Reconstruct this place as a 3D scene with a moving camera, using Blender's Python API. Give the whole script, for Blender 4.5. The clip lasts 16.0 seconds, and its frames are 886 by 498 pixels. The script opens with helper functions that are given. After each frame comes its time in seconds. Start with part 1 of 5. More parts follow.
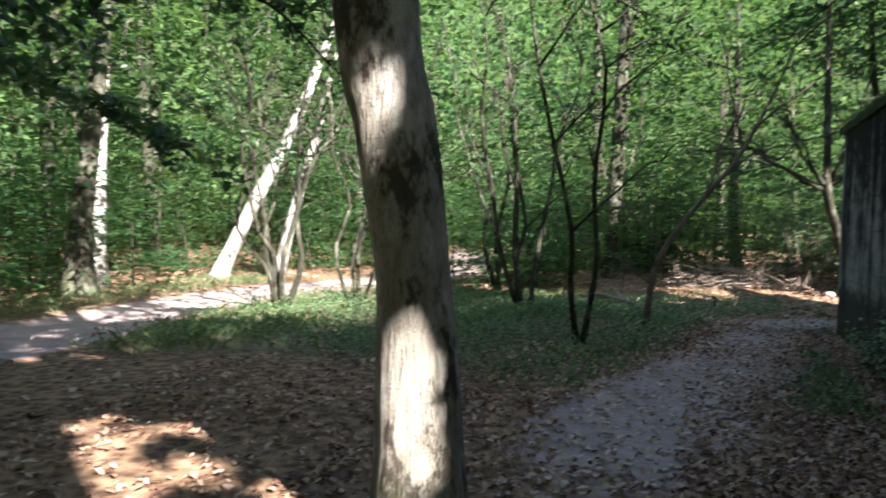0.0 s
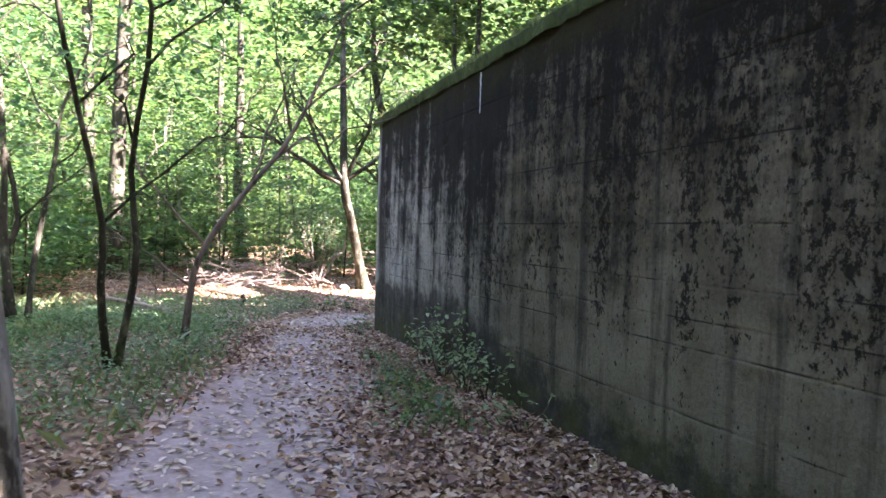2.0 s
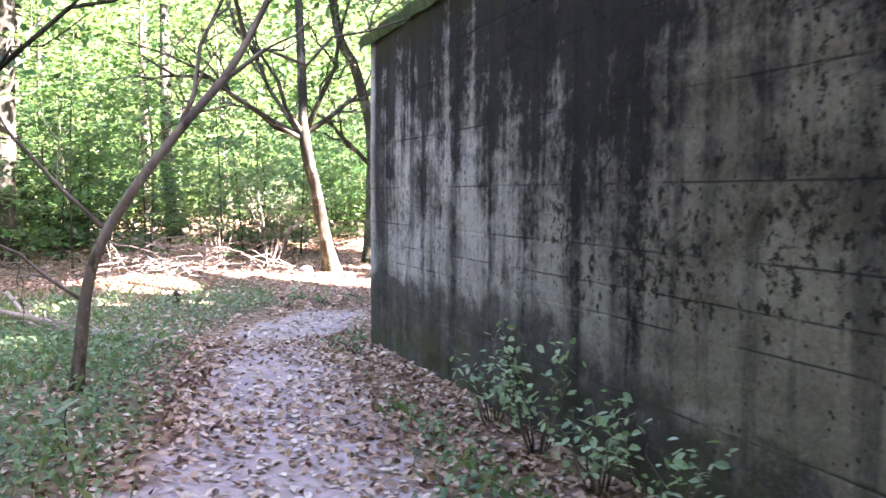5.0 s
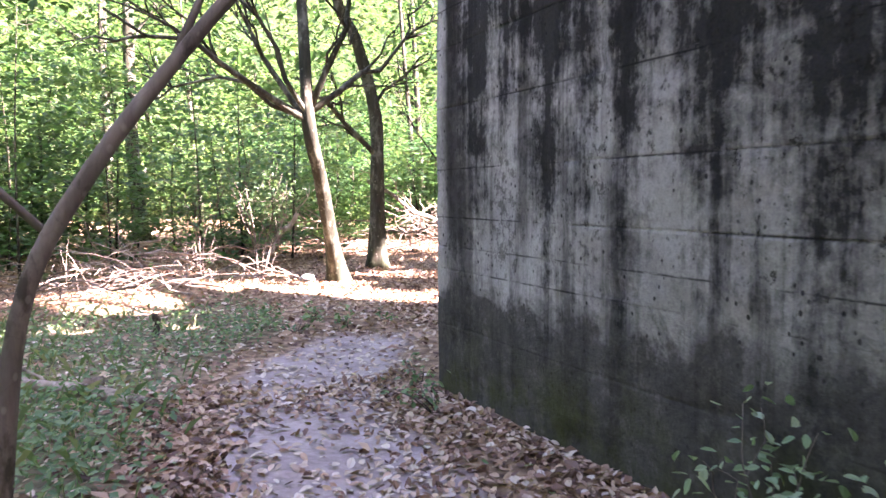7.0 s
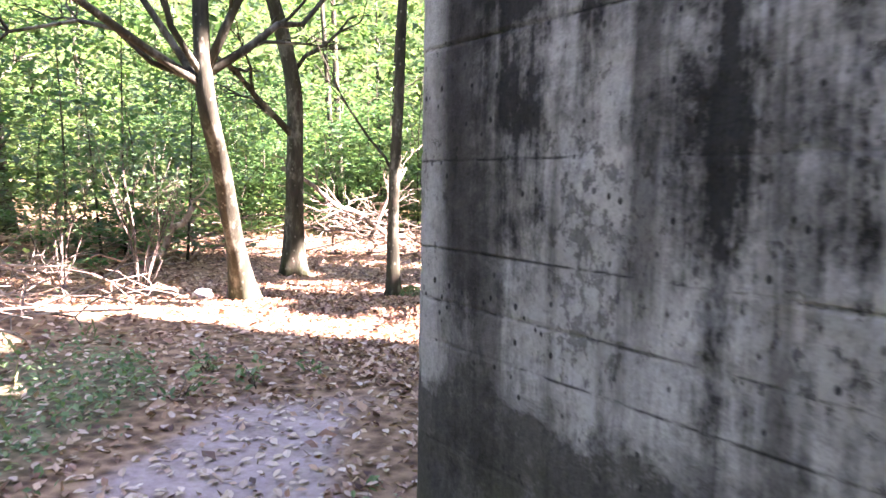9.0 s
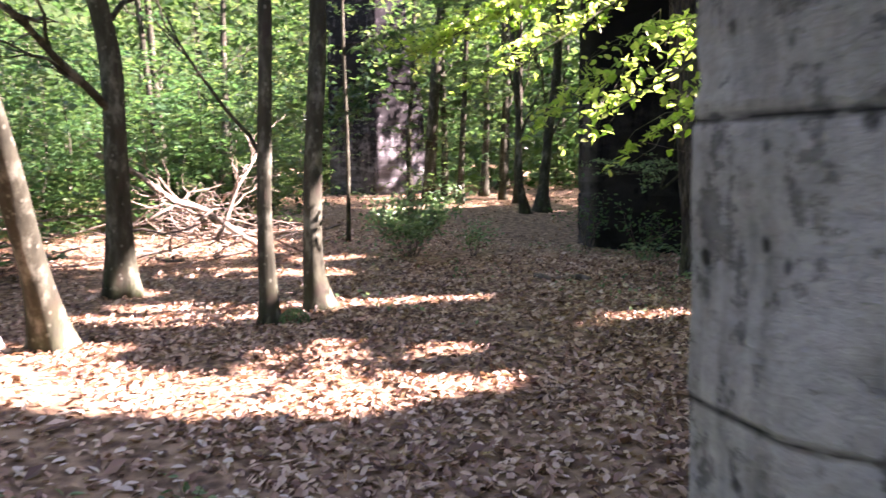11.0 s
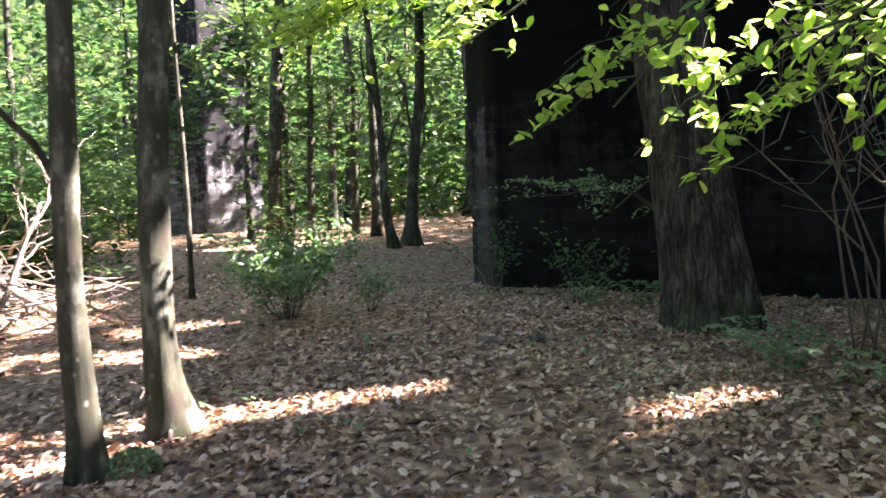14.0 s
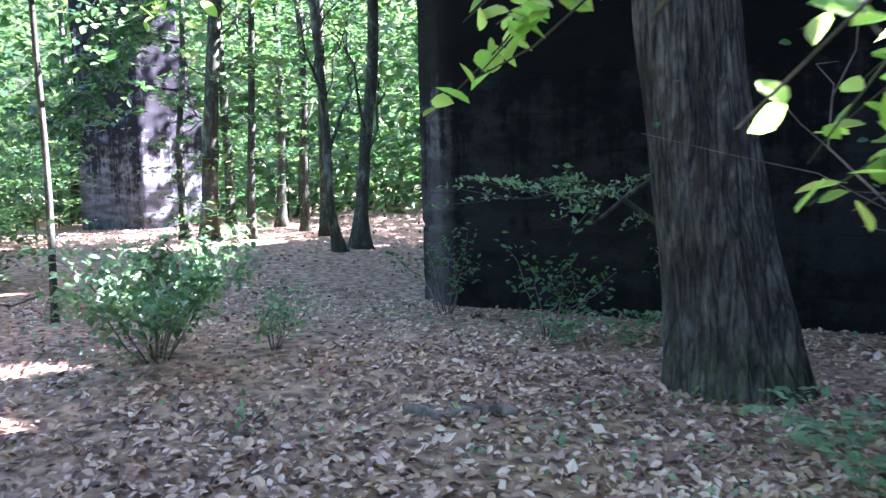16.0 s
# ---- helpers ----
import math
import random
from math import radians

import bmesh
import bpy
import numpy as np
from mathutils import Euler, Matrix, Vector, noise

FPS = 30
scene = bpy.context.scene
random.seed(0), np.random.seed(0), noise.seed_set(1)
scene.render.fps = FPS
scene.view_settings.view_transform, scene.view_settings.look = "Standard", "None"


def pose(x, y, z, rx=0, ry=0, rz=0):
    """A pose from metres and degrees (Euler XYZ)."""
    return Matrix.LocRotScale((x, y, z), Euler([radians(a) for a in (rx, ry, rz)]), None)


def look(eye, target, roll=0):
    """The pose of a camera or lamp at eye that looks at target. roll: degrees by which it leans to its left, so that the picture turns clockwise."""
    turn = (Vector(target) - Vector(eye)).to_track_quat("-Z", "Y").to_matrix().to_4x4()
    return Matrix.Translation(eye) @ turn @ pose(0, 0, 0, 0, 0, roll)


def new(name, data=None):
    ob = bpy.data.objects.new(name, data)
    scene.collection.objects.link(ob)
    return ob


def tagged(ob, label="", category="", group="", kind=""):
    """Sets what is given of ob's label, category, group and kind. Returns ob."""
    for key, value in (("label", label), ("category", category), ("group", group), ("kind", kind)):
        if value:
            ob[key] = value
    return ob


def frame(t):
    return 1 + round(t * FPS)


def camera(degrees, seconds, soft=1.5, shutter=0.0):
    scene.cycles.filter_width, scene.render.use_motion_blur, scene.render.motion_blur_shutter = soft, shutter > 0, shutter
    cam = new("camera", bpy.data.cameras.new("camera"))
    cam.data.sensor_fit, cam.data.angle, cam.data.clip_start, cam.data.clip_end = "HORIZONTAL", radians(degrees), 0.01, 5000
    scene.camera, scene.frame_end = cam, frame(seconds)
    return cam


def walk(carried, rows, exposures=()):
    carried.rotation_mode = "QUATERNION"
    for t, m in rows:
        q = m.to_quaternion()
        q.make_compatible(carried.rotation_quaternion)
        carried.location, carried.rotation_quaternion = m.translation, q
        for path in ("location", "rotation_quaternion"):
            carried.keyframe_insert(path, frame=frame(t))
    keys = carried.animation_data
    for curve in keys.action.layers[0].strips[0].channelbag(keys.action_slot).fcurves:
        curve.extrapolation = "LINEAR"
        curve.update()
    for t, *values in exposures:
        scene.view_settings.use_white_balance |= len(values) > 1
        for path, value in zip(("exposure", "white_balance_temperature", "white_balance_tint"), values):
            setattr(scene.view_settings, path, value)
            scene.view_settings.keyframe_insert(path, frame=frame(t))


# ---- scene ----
cam = camera(57.0, 16.0, 1.5, 0.3)
PATH = [
    (0, (-2.227, -13.282, 1.618), (-2.793, -11.366, 1.537), 1.3),
    (0.5, (-2.49, -12.998, 1.581), (-2.643, -11.004, 1.559), 2.8),
    (0.6, (-2.538, -12.912, 1.56), (-2.582, -10.913, 1.546), 2.5),
    (1, (-2.648, -12.636, 1.558), (-2.34, -10.66, 1.545), 1.7),
    (1.5, (-2.805, -12.128, 1.529), (-2.304, -10.192, 1.495), 1.8),
    (2, (-2.928, -11.622, 1.539), (-2.285, -9.729, 1.481), 1.7),
    (2.5, (-2.923, -11.051, 1.491), (-2.211, -9.183, 1.422), 1.6),
    (3, (-2.862, -10.394, 1.494), (-2.07, -8.56, 1.412), 1.8),
    (3.5, (-2.756, -9.776, 1.535), (-1.912, -7.966, 1.435), 1.5),
    (4, (-2.624, -9.131, 1.542), (-1.796, -7.314, 1.445), 1.4),
    (4.5, (-2.588, -8.514, 1.569), (-1.774, -6.69, 1.458), 0.8),
    (5, (-2.557, -7.842, 1.537), (-1.776, -6.006, 1.388), 0.3),
    (5.2, (-2.585, -7.591, 1.559), (-1.814, -5.753, 1.397), 0.1),
    (7.3, (-2.395, -4.878, 1.399), (-1.515, -3.088, 1.254), 0.2),
    (7.5, (-2.328, -4.646, 1.41), (-1.421, -2.87, 1.265), 0.8),
    (8, (-2.103, -4.04, 1.386), (-1.094, -2.321, 1.219), 1.0),
    (8.2, (-2.005, -3.814, 1.403), (-0.975, -2.108, 1.235), 1.2),
    (10.3, (-1.095, -1.001, 1.551), (0.017, 0.644, 1.307), -0.6),
    (10.5, (-1.034, -0.817, 1.559), (0.158, 0.769, 1.307), -0.9),
    (11, (-0.799, -0.291, 1.492), (0.572, 1.147, 1.264), -0.5),
    (11.5, (-0.638, 0.22, 1.463), (0.929, 1.45, 1.279), -0.8),
    (12, (-0.451, 0.695, 1.459), (1.199, 1.813, 1.302), -2.6),
    (12.5, (-0.247, 1.223, 1.474), (1.363, 2.399, 1.314), -2.3),
    (13, (0.03, 1.659, 1.465), (1.629, 2.847, 1.286), -2.7),
    (13.5, (0.397, 1.989, 1.43), (1.995, 3.178, 1.251), -2.8),
    (14, (0.807, 2.312, 1.413), (2.456, 3.432, 1.249), -2.4),
    (14.5, (1.269, 2.537, 1.446), (2.964, 3.591, 1.319), -2.1),
    (15, (1.794, 2.693, 1.458), (3.481, 3.761, 1.339), -1.5),
    (15.5, (2.284, 2.863, 1.458), (3.979, 3.911, 1.288), -1.5),
    (16, (2.827, 3.265, 1.436), (4.514, 4.323, 1.254), -1.4),
]
EXPOSURES = [(0.0, 2.5, 6300, 20), (0.6, 2.55, 6300, 26), (1.0, 3.45, 6350, 32), (1.5, 4.0, 6400, 38), (2.5, 4.75, 6500, 44), (3.5, 5.1, 6500, 46), (5.2, 5.1, 6550, 47), (7.5, 4.6, 6750, 49), (8.0, 4.8, 6800, 49), (8.2, 4.8, 6800, 49), (11.0, 3.8, 6750, 47), (12.5, 3.45, 6600, 36), (13.0, 3.45, 6550, 34), (14.5, 4.1, 6350, 33), (15.0, 3.8, 6250, 30), (15.5, 4.0, 5950, 30), (16.0, 4.8, 5200, 40)]
walk(cam, [(t, look(eye, target, roll)) for t, eye, target, roll in PATH], EXPOSURES)

# ---- world and sun ----
SUN_AZ = Vector((0.75, -0.66, 0)).normalized()
SUN_EL = radians(38)
TO_SUN = np.array([SUN_AZ.x * math.cos(SUN_EL), SUN_AZ.y * math.cos(SUN_EL), math.sin(SUN_EL)])
world = bpy.data.worlds.new("sky")
scene.world = world
world.use_nodes = True
sky = world.node_tree.nodes.new("ShaderNodeTexSky")
sky.sky_type = "NISHITA"
sky.sun_disc = False
sky.sun_elevation = SUN_EL
sky.sun_rotation = math.atan2(SUN_AZ.x, SUN_AZ.y)
sky.dust_density = 2.0
world.node_tree.nodes["Background"].inputs[1].default_value = 0.056
world.node_tree.links.new(sky.outputs[0], world.node_tree.nodes["Background"].inputs[0])
lamp = bpy.data.lights.new("sun", "SUN")
lamp.energy, lamp.angle, lamp.color = 5.0, radians(0.6), (1.0, 0.945, 0.86)
sun = new("sun", lamp)
sun.matrix_world = look(tuple(TO_SUN * 60), (0, 0, 0))

# ---- materials ----


class Nodes:
    """A node material built by short calls."""

    def __init__(self, name, rough=0.9):
        self.mat = bpy.data.materials.new(name)
        self.mat.use_nodes = True
        self.tree = self.mat.node_tree
        self.bsdf = self.tree.nodes["Principled BSDF"]
        self.out = self.tree.nodes["Material Output"]
        self.bsdf.inputs["Roughness"].default_value = rough
        self.bsdf.inputs["Specular IOR Level"].default_value = 0.25
        self.geo = self.tree.nodes.new("ShaderNodeNewGeometry")
        self.pos = self.geo.outputs["Position"]

    def link(self, a, b):
        self.tree.links.new(a, b)

    def put(self, value, socket):
        if isinstance(value, bpy.types.NodeSocket):
            self.link(value, socket)
        else:
            socket.default_value = value

    def local(self):
        return self.tree.nodes.new("ShaderNodeTexCoord").outputs["Object"]

    def island(self):
        return self.geo.outputs["Random Per Island"]

    def stretch(self, vec, sx, sy, sz, ox=0.0):
        n = self.tree.nodes.new("ShaderNodeMapping")
        n.inputs["Scale"].default_value = (sx, sy, sz)
        n.inputs["Location"].default_value = (ox, ox, ox)
        self.link(vec, n.inputs["Vector"])
        return n.outputs[0]

    def noise(self, vec, scale, detail=4.0, rough=0.6, warp=0.0):
        n = self.tree.nodes.new("ShaderNodeTexNoise")
        n.inputs["Scale"].default_value = scale
        n.inputs["Detail"].default_value = detail
        n.inputs["Roughness"].default_value = rough
        n.inputs["Distortion"].default_value = warp
        self.link(vec, n.inputs["Vector"])
        return n.outputs["Fac"]

    def voronoi(self, vec, scale, feature="F1"):
        n = self.tree.nodes.new("ShaderNodeTexVoronoi")
        n.feature = feature
        n.inputs["Scale"].default_value = scale
        self.link(vec, n.inputs["Vector"])
        return n.outputs["Distance"]

    def ramp(self, fac, *stops):
        n = self.tree.nodes.new("ShaderNodeValToRGB")
        e = n.color_ramp.elements
        while len(e) < len(stops):
            e.new(0.5)
        for el, (p, c) in zip(e, stops):
            el.position = p
            el.color = (c, c, c, 1) if isinstance(c, (int, float)) else (*c, 1)
        self.link(fac, n.inputs[0])
        return n.outputs[0]

    def math(self, op, a, b=0.0):
        n = self.tree.nodes.new("ShaderNodeMath")
        n.operation = op
        n.use_clamp = False
        self.put(a, n.inputs[0])
        self.put(b, n.inputs[1])
        return n.outputs[0]

    def span(self, v, a, b, c=0.0, d=1.0):
        n = self.tree.nodes.new("ShaderNodeMapRange")
        for i, x in enumerate((a, b, c, d)):
            n.inputs[1 + i].default_value = x
        self.link(v, n.inputs[0])
        return n.outputs[0]

    def mix(self, fac, a, b, blend="MIX"):
        n = self.tree.nodes.new("ShaderNodeMix")
        n.data_type, n.blend_type = "RGBA", blend
        self.put(fac, n.inputs[0])
        for v, s in ((a, n.inputs[6]), (b, n.inputs[7])):
            self.put((*v, 1) if isinstance(v, tuple) else v, s)
        return n.outputs[2]

    def bands(self, v, rows, lo=-9.0, hi=0.3):
        """Soft upright bands along one axis: rows of (centre, half width, weight)."""
        stops = []
        for c, w, a in sorted(rows):
            stops += [((c - w - lo) / (hi - lo), 0.0), ((c - lo) / (hi - lo), a), ((c + w - lo) / (hi - lo), 0.0)]
        return self.ramp(self.span(v, lo, hi), *stops)

    def axes(self, vec=None):
        n = self.tree.nodes.new("ShaderNodeSeparateXYZ")
        self.link(vec or self.pos, n.inputs[0])
        return n.outputs

    def attr(self, name):
        n = self.tree.nodes.new("ShaderNodeAttribute")
        n.attribute_name = name
        return n.outputs["Fac"]

    def random(self):
        return self.tree.nodes.new("ShaderNodeObjectInfo").outputs["Random"]

    def done(self, color, height=None, strength=0.5, distance=0.02, rough=None):
        self.put((*color, 1) if isinstance(color, tuple) else color, self.bsdf.inputs["Base Color"])
        if rough is not None:
            self.put(rough, self.bsdf.inputs["Roughness"])
        if height is not None:
            b = self.tree.nodes.new("ShaderNodeBump")
            b.inputs["Strength"].default_value = strength
            b.inputs["Distance"].default_value = distance
            self.link(height, b.inputs["Height"])
            self.link(b.outputs[0], self.bsdf.inputs["Normal"])
        return self.mat

    def translucent(self, color, glow, share):
        t = self.tree.nodes.new("ShaderNodeBsdfTranslucent")
        m = self.tree.nodes.new("ShaderNodeMixShader")
        self.put(color, self.bsdf.inputs["Base Color"])
        self.put(glow, t.inputs["Color"])
        m.inputs[0].default_value = share
        self.link(self.bsdf.outputs[0], m.inputs[1])
        self.link(t.outputs[0], m.inputs[2])
        self.link(m.outputs[0], self.out.inputs["Surface"])
        return self.mat


def leaf_material(name, stops, share=0.5, rough=0.45, glow=1.5):
    n = Nodes(name, rough)
    n.bsdf.inputs["Specular IOR Level"].default_value = 0.4
    big = n.noise(n.pos, 0.35, 2)
    f = n.math("ADD", n.math("MULTIPLY", n.island(), 0.6), n.math("MULTIPLY", big, 0.45))
    c = n.ramp(f, *stops)
    g = n.mix(1.0, c, (glow, glow * 1.05, glow * 0.7), "MULTIPLY")
    return n.translucent(c, g, share)


LEAF = leaf_material("beech_leaf", [(0.1, (0.015, 0.042, 0.017)), (0.45, (0.036, 0.084, 0.03)), (0.75, (0.072, 0.128, 0.043)), (0.97, (0.17, 0.19, 0.085))], 0.5, 0.36, 1.8)
# brighter copy of beech_leaf: sunlight shining through is put into the colour
LEAF_BACKLIT = leaf_material("backlit_beech_leaf", [(0.1, (0.085, 0.18, 0.03)), (0.5, (0.19, 0.29, 0.06)), (0.95, (0.37, 0.41, 0.15))], 0.6, 0.33, 2.5)
LEAF_DARK = leaf_material("understory_leaf", [(0.1, (0.026, 0.08, 0.032)), (0.6, (0.05, 0.125, 0.05)), (0.95, (0.10, 0.18, 0.07))], 0.5, 0.45, 1.7)
HERB = leaf_material("herb_leaf", [(0.1, (0.05, 0.12, 0.055)), (0.5, (0.11, 0.2, 0.095)), (0.8, (0.2, 0.3, 0.15)), (0.95, (0.32, 0.36, 0.2))], 0.4, 0.42)
GRASS = leaf_material("grass_blade", [(0.1, (0.07, 0.13, 0.05)), (0.55, (0.13, 0.19, 0.08)), (0.82, (0.3, 0.3, 0.16)), (0.97, (0.5, 0.43, 0.28))], 0.35, 0.5)
LITTER = leaf_material("dry_leaf", [(0.1, (0.03, 0.016, 0.012)), (0.3, (0.13, 0.068, 0.046)), (0.5, (0.34, 0.2, 0.13)), (0.7, (0.55, 0.385, 0.27)), (0.85, (0.67, 0.53, 0.41)), (0.97, (0.62, 0.44, 0.12))], 0.15, 0.5, 1.2)

PALE_LITTER = leaf_material("bleached_dry_leaf", [(0.1, (0.34, 0.24, 0.17)), (0.5, (0.58, 0.48, 0.38)), (0.9, (0.7, 0.62, 0.53))], 0.15, 0.55, 1.1)
BRAMBLE = leaf_material("bramble_leaf", [(0.1, (0.1, 0.18, 0.09)), (0.5, (0.22, 0.33, 0.18)), (0.9, (0.4, 0.48, 0.32))], 0.35, 0.4)
PALE_LEAF = leaf_material("pale_blue_leaf", [(0.1, (0.3, 0.4, 0.36)), (0.9, (0.42, 0.52, 0.46))], 0.25, 0.5)


def soil_material():
    n = Nodes("forest_soil")
    p = n.attr("path")
    fine = n.noise(n.pos, 22, 6, 0.7)
    mid = n.noise(n.pos, 3.0, 5, 0.65)
    spot = n.voronoi(n.pos, 9.0)
    leafy = n.ramp(n.math("ADD", n.math("MULTIPLY", spot, 0.6), n.math("MULTIPLY", fine, 0.55)), (0.25, (0.04, 0.025, 0.016)), (0.5, (0.16, 0.1, 0.06)), (0.75, (0.34, 0.23, 0.14)))
    dirt = n.ramp(n.math("ADD", n.math("MULTIPLY", mid, 0.5), n.math("MULTIPLY", fine, 0.5)), (0.3, (0.19, 0.15, 0.134)), (0.52, (0.38, 0.312, 0.288)), (0.72, (0.56, 0.475, 0.445)))
    green = n.ramp(n.math("ADD", n.math("MULTIPLY", fine, 0.6), n.math("MULTIPLY", spot, 0.4)), (0.3, (0.05, 0.055, 0.03)), (0.5, (0.12, 0.12, 0.065)), (0.7, (0.24, 0.2, 0.13)))
    edge = n.span(n.math("ADD", p, n.math("MULTIPLY", n.math("SUBTRACT", mid, 0.5), 0.7)), 0.35, 0.62)
    c = n.mix(n.span(n.math("ADD", n.attr("green"), n.math("MULTIPLY", n.math("SUBTRACT", mid, 0.5), 1.2)), 0.35, 0.9, 0.0, 0.85), leafy, green)
    c = n.mix(edge, c, dirt)
    return n.done(c, fine, 0.6, 0.02)


def concrete_material(name, dark):
    n = Nodes(name, 0.95)
    n.bsdf.inputs["Specular IOR Level"].default_value = 0.04
    x, y, z = n.axes()
    flat = n.stretch(n.pos, 1, 1, 1)
    fine = n.noise(flat, 30, 6, 0.7)
    cloud = n.noise(flat, 1.1, 5, 0.6, 0.4)
    patch = n.noise(n.stretch(n.pos, 1, 1, 1.6, 7), 2.6, 6, 0.68)
    c = n.ramp(n.math("ADD", n.math("MULTIPLY", cloud, 0.6), n.math("MULTIPLY", fine, 0.4)), (0.3, (0.13, 0.122, 0.11)), (0.52, (0.23, 0.221, 0.206)), (0.72, (0.36, 0.35, 0.335)))
    # pale board faces
    board = n.noise(n.stretch(n.pos, 0.9, 0.9, 4.6, 3), 1.0, 1, 0.4)
    c = n.mix(n.span(board, 0.45, 0.58, 0.0, 0.5), c, (0.5, 0.495, 0.485))
    joint = n.math("MULTIPLY", n.attr("joint"), n.span(n.noise(n.stretch(n.pos, 1, 1, 5), 1.3, 4, 0.7), 0.46, 0.6, 0.0, 0.95))
    c = n.mix(joint, c, (0.02, 0.018, 0.017))
    # long black streaks of washed-down algae, stronger under the roof
    streak = n.noise(n.stretch(n.pos, 2.3, 2.3, 0.13), 1.0, 6, 0.66)
    thin = n.noise(n.stretch(n.pos, 9, 9, 0.35, 5), 1.0, 4, 0.6)
    rise = n.span(z, 0.7, 3.2, -0.06, 0.13)
    s = n.math("ADD", n.math("ADD", n.math("MULTIPLY", streak, 0.45), n.math("MULTIPLY", thin, 0.27)), rise)
    s = n.math("ADD", s, 0.13)
    s = n.math("ADD", s, n.math("MULTIPLY", n.math("SUBTRACT", patch, 0.5), 0.6))
    ragged = n.noise(n.stretch(n.pos, 1, 1, 0.6, 21), 17, 5, 0.7)
    s = n.math("ADD", s, n.math("MULTIPLY", n.math("SUBTRACT", ragged, 0.5), 0.2))
    c = n.mix(n.span(s, 0.46, 0.58, 0.0, 0.92), c, (0.014, 0.0135, 0.0135))
    # speckled lichen crust in blots
    crust = n.noise(n.stretch(n.pos, 1, 1, 0.75), 24, 4, 0.72, 0.3)
    where = n.noise(n.stretch(n.pos, 1.5, 1.5, 0.75, 11), 1.0, 3, 0.6)
    where = n.math("ADD", where, n.math("MULTIPLY", n.bands(y, [(-4.4, 0.3, 0.6), (-5.2, 0.4, 0.5), (-6.55, 0.35, 1.0), (-7.55, 0.3, 1.0), (-8.4, 0.4, 0.6)]), 0.14))
    where = n.math("SUBTRACT", where, 0.05)
    blot = n.math("MULTIPLY", n.span(crust, 0.5, 0.53), n.span(where, 0.42, 0.52))
    blot = n.math("MULTIPLY", blot, n.span(y, -1.6, -4.2, 0.12, 1.0))
    c = n.mix(n.math("MULTIPLY", blot, 0.9), c, (0.018, 0.016, 0.014))
    grime = n.noise(n.stretch(n.pos, 1, 1, 0.8, 13), 5.5, 7, 0.72)
    c = n.mix(n.math("MULTIPLY", n.span(grime, 0.47, 0.56, 0.0, 0.55), n.span(y, -2.4, -4.6, 0.25, 1.0)), c, (0.07, 0.066, 0.058))
    # pin holes
    pit = n.voronoi(flat, 7.5)
    c = n.mix(n.span(pit, 0.05, 0.035, 0.0, 0.9), c, (0.02, 0.019, 0.018))
    speck = n.voronoi(n.stretch(n.pos, 1, 1, 0.8, 2), 21)
    gate = n.span(n.noise(flat, 2.4, 3, 0.6), 0.43, 0.5)
    c = n.mix(n.math("MULTIPLY", n.span(n.math("ADD", speck, n.math("MULTIPLY", n.math("SUBTRACT", ragged, 0.5), 0.5)), 0.17, 0.1, 0.0, 0.88), gate), c, (0.025, 0.023, 0.021))
    # damp foot with moss
    foot = n.math("ADD", z, n.math("MULTIPLY", n.math("SUBTRACT", patch, 0.5), 1.1))
    damp = n.span(foot, 0.86, 0.72, 0.0, 0.1)
    wet = n.ramp(n.noise(flat, 6, 6, 0.75), (0.38, (0.022, 0.0215, 0.02)), (0.55, (0.07, 0.067, 0.06)), (0.68, (0.24, 0.235, 0.215)))
    c = n.mix(damp, c, wet)
    moss = n.math("MULTIPLY", n.span(foot, 0.62, 0.2), n.span(n.noise(flat, 2.2, 5, 0.7), 0.48, 0.62))
    c = n.mix(n.math("MULTIPLY", moss, 0.8), c, (0.05, 0.062, 0.02))
    # moss hanging down from the top
    top = n.span(n.math("ADD", n.math("SUBTRACT", z, n.math("MULTIPLY", y, -0.034)), n.math("MULTIPLY", n.math("SUBTRACT", patch, 0.5), 0.9)), 2.72, 3.0)
    top = n.math("MULTIPLY", top, n.span(y, 15.0, 12.0))
    c = n.mix(n.math("MULTIPLY", top, 0.85), c, (0.035, 0.037, 0.016))
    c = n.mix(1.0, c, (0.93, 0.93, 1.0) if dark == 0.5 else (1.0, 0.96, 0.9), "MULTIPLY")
    # blend to near black: at 0.95 it paints deep shade, eased past y 8.55
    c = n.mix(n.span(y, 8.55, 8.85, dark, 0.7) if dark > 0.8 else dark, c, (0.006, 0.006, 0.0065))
    grit = n.noise(flat, 90, 4, 0.75)
    c = n.mix(1.0, c, n.ramp(n.math("ADD", n.math("MULTIPLY", grit, 0.5), n.math("MULTIPLY", n.noise(flat, 38, 5, 0.7), 0.5)), (0.33, 0.62), (0.5, 0.95), (0.66, 1.2)), "MULTIPLY")
    h = n.math("ADD", n.math("ADD", n.math("MULTIPLY", fine, 0.7), n.math("MULTIPLY", grit, 0.35)), n.math("MULTIPLY", n.span(pit, 0.09, 0.04), -0.8))
    return n.done(c, h, 0.6, 0.015)


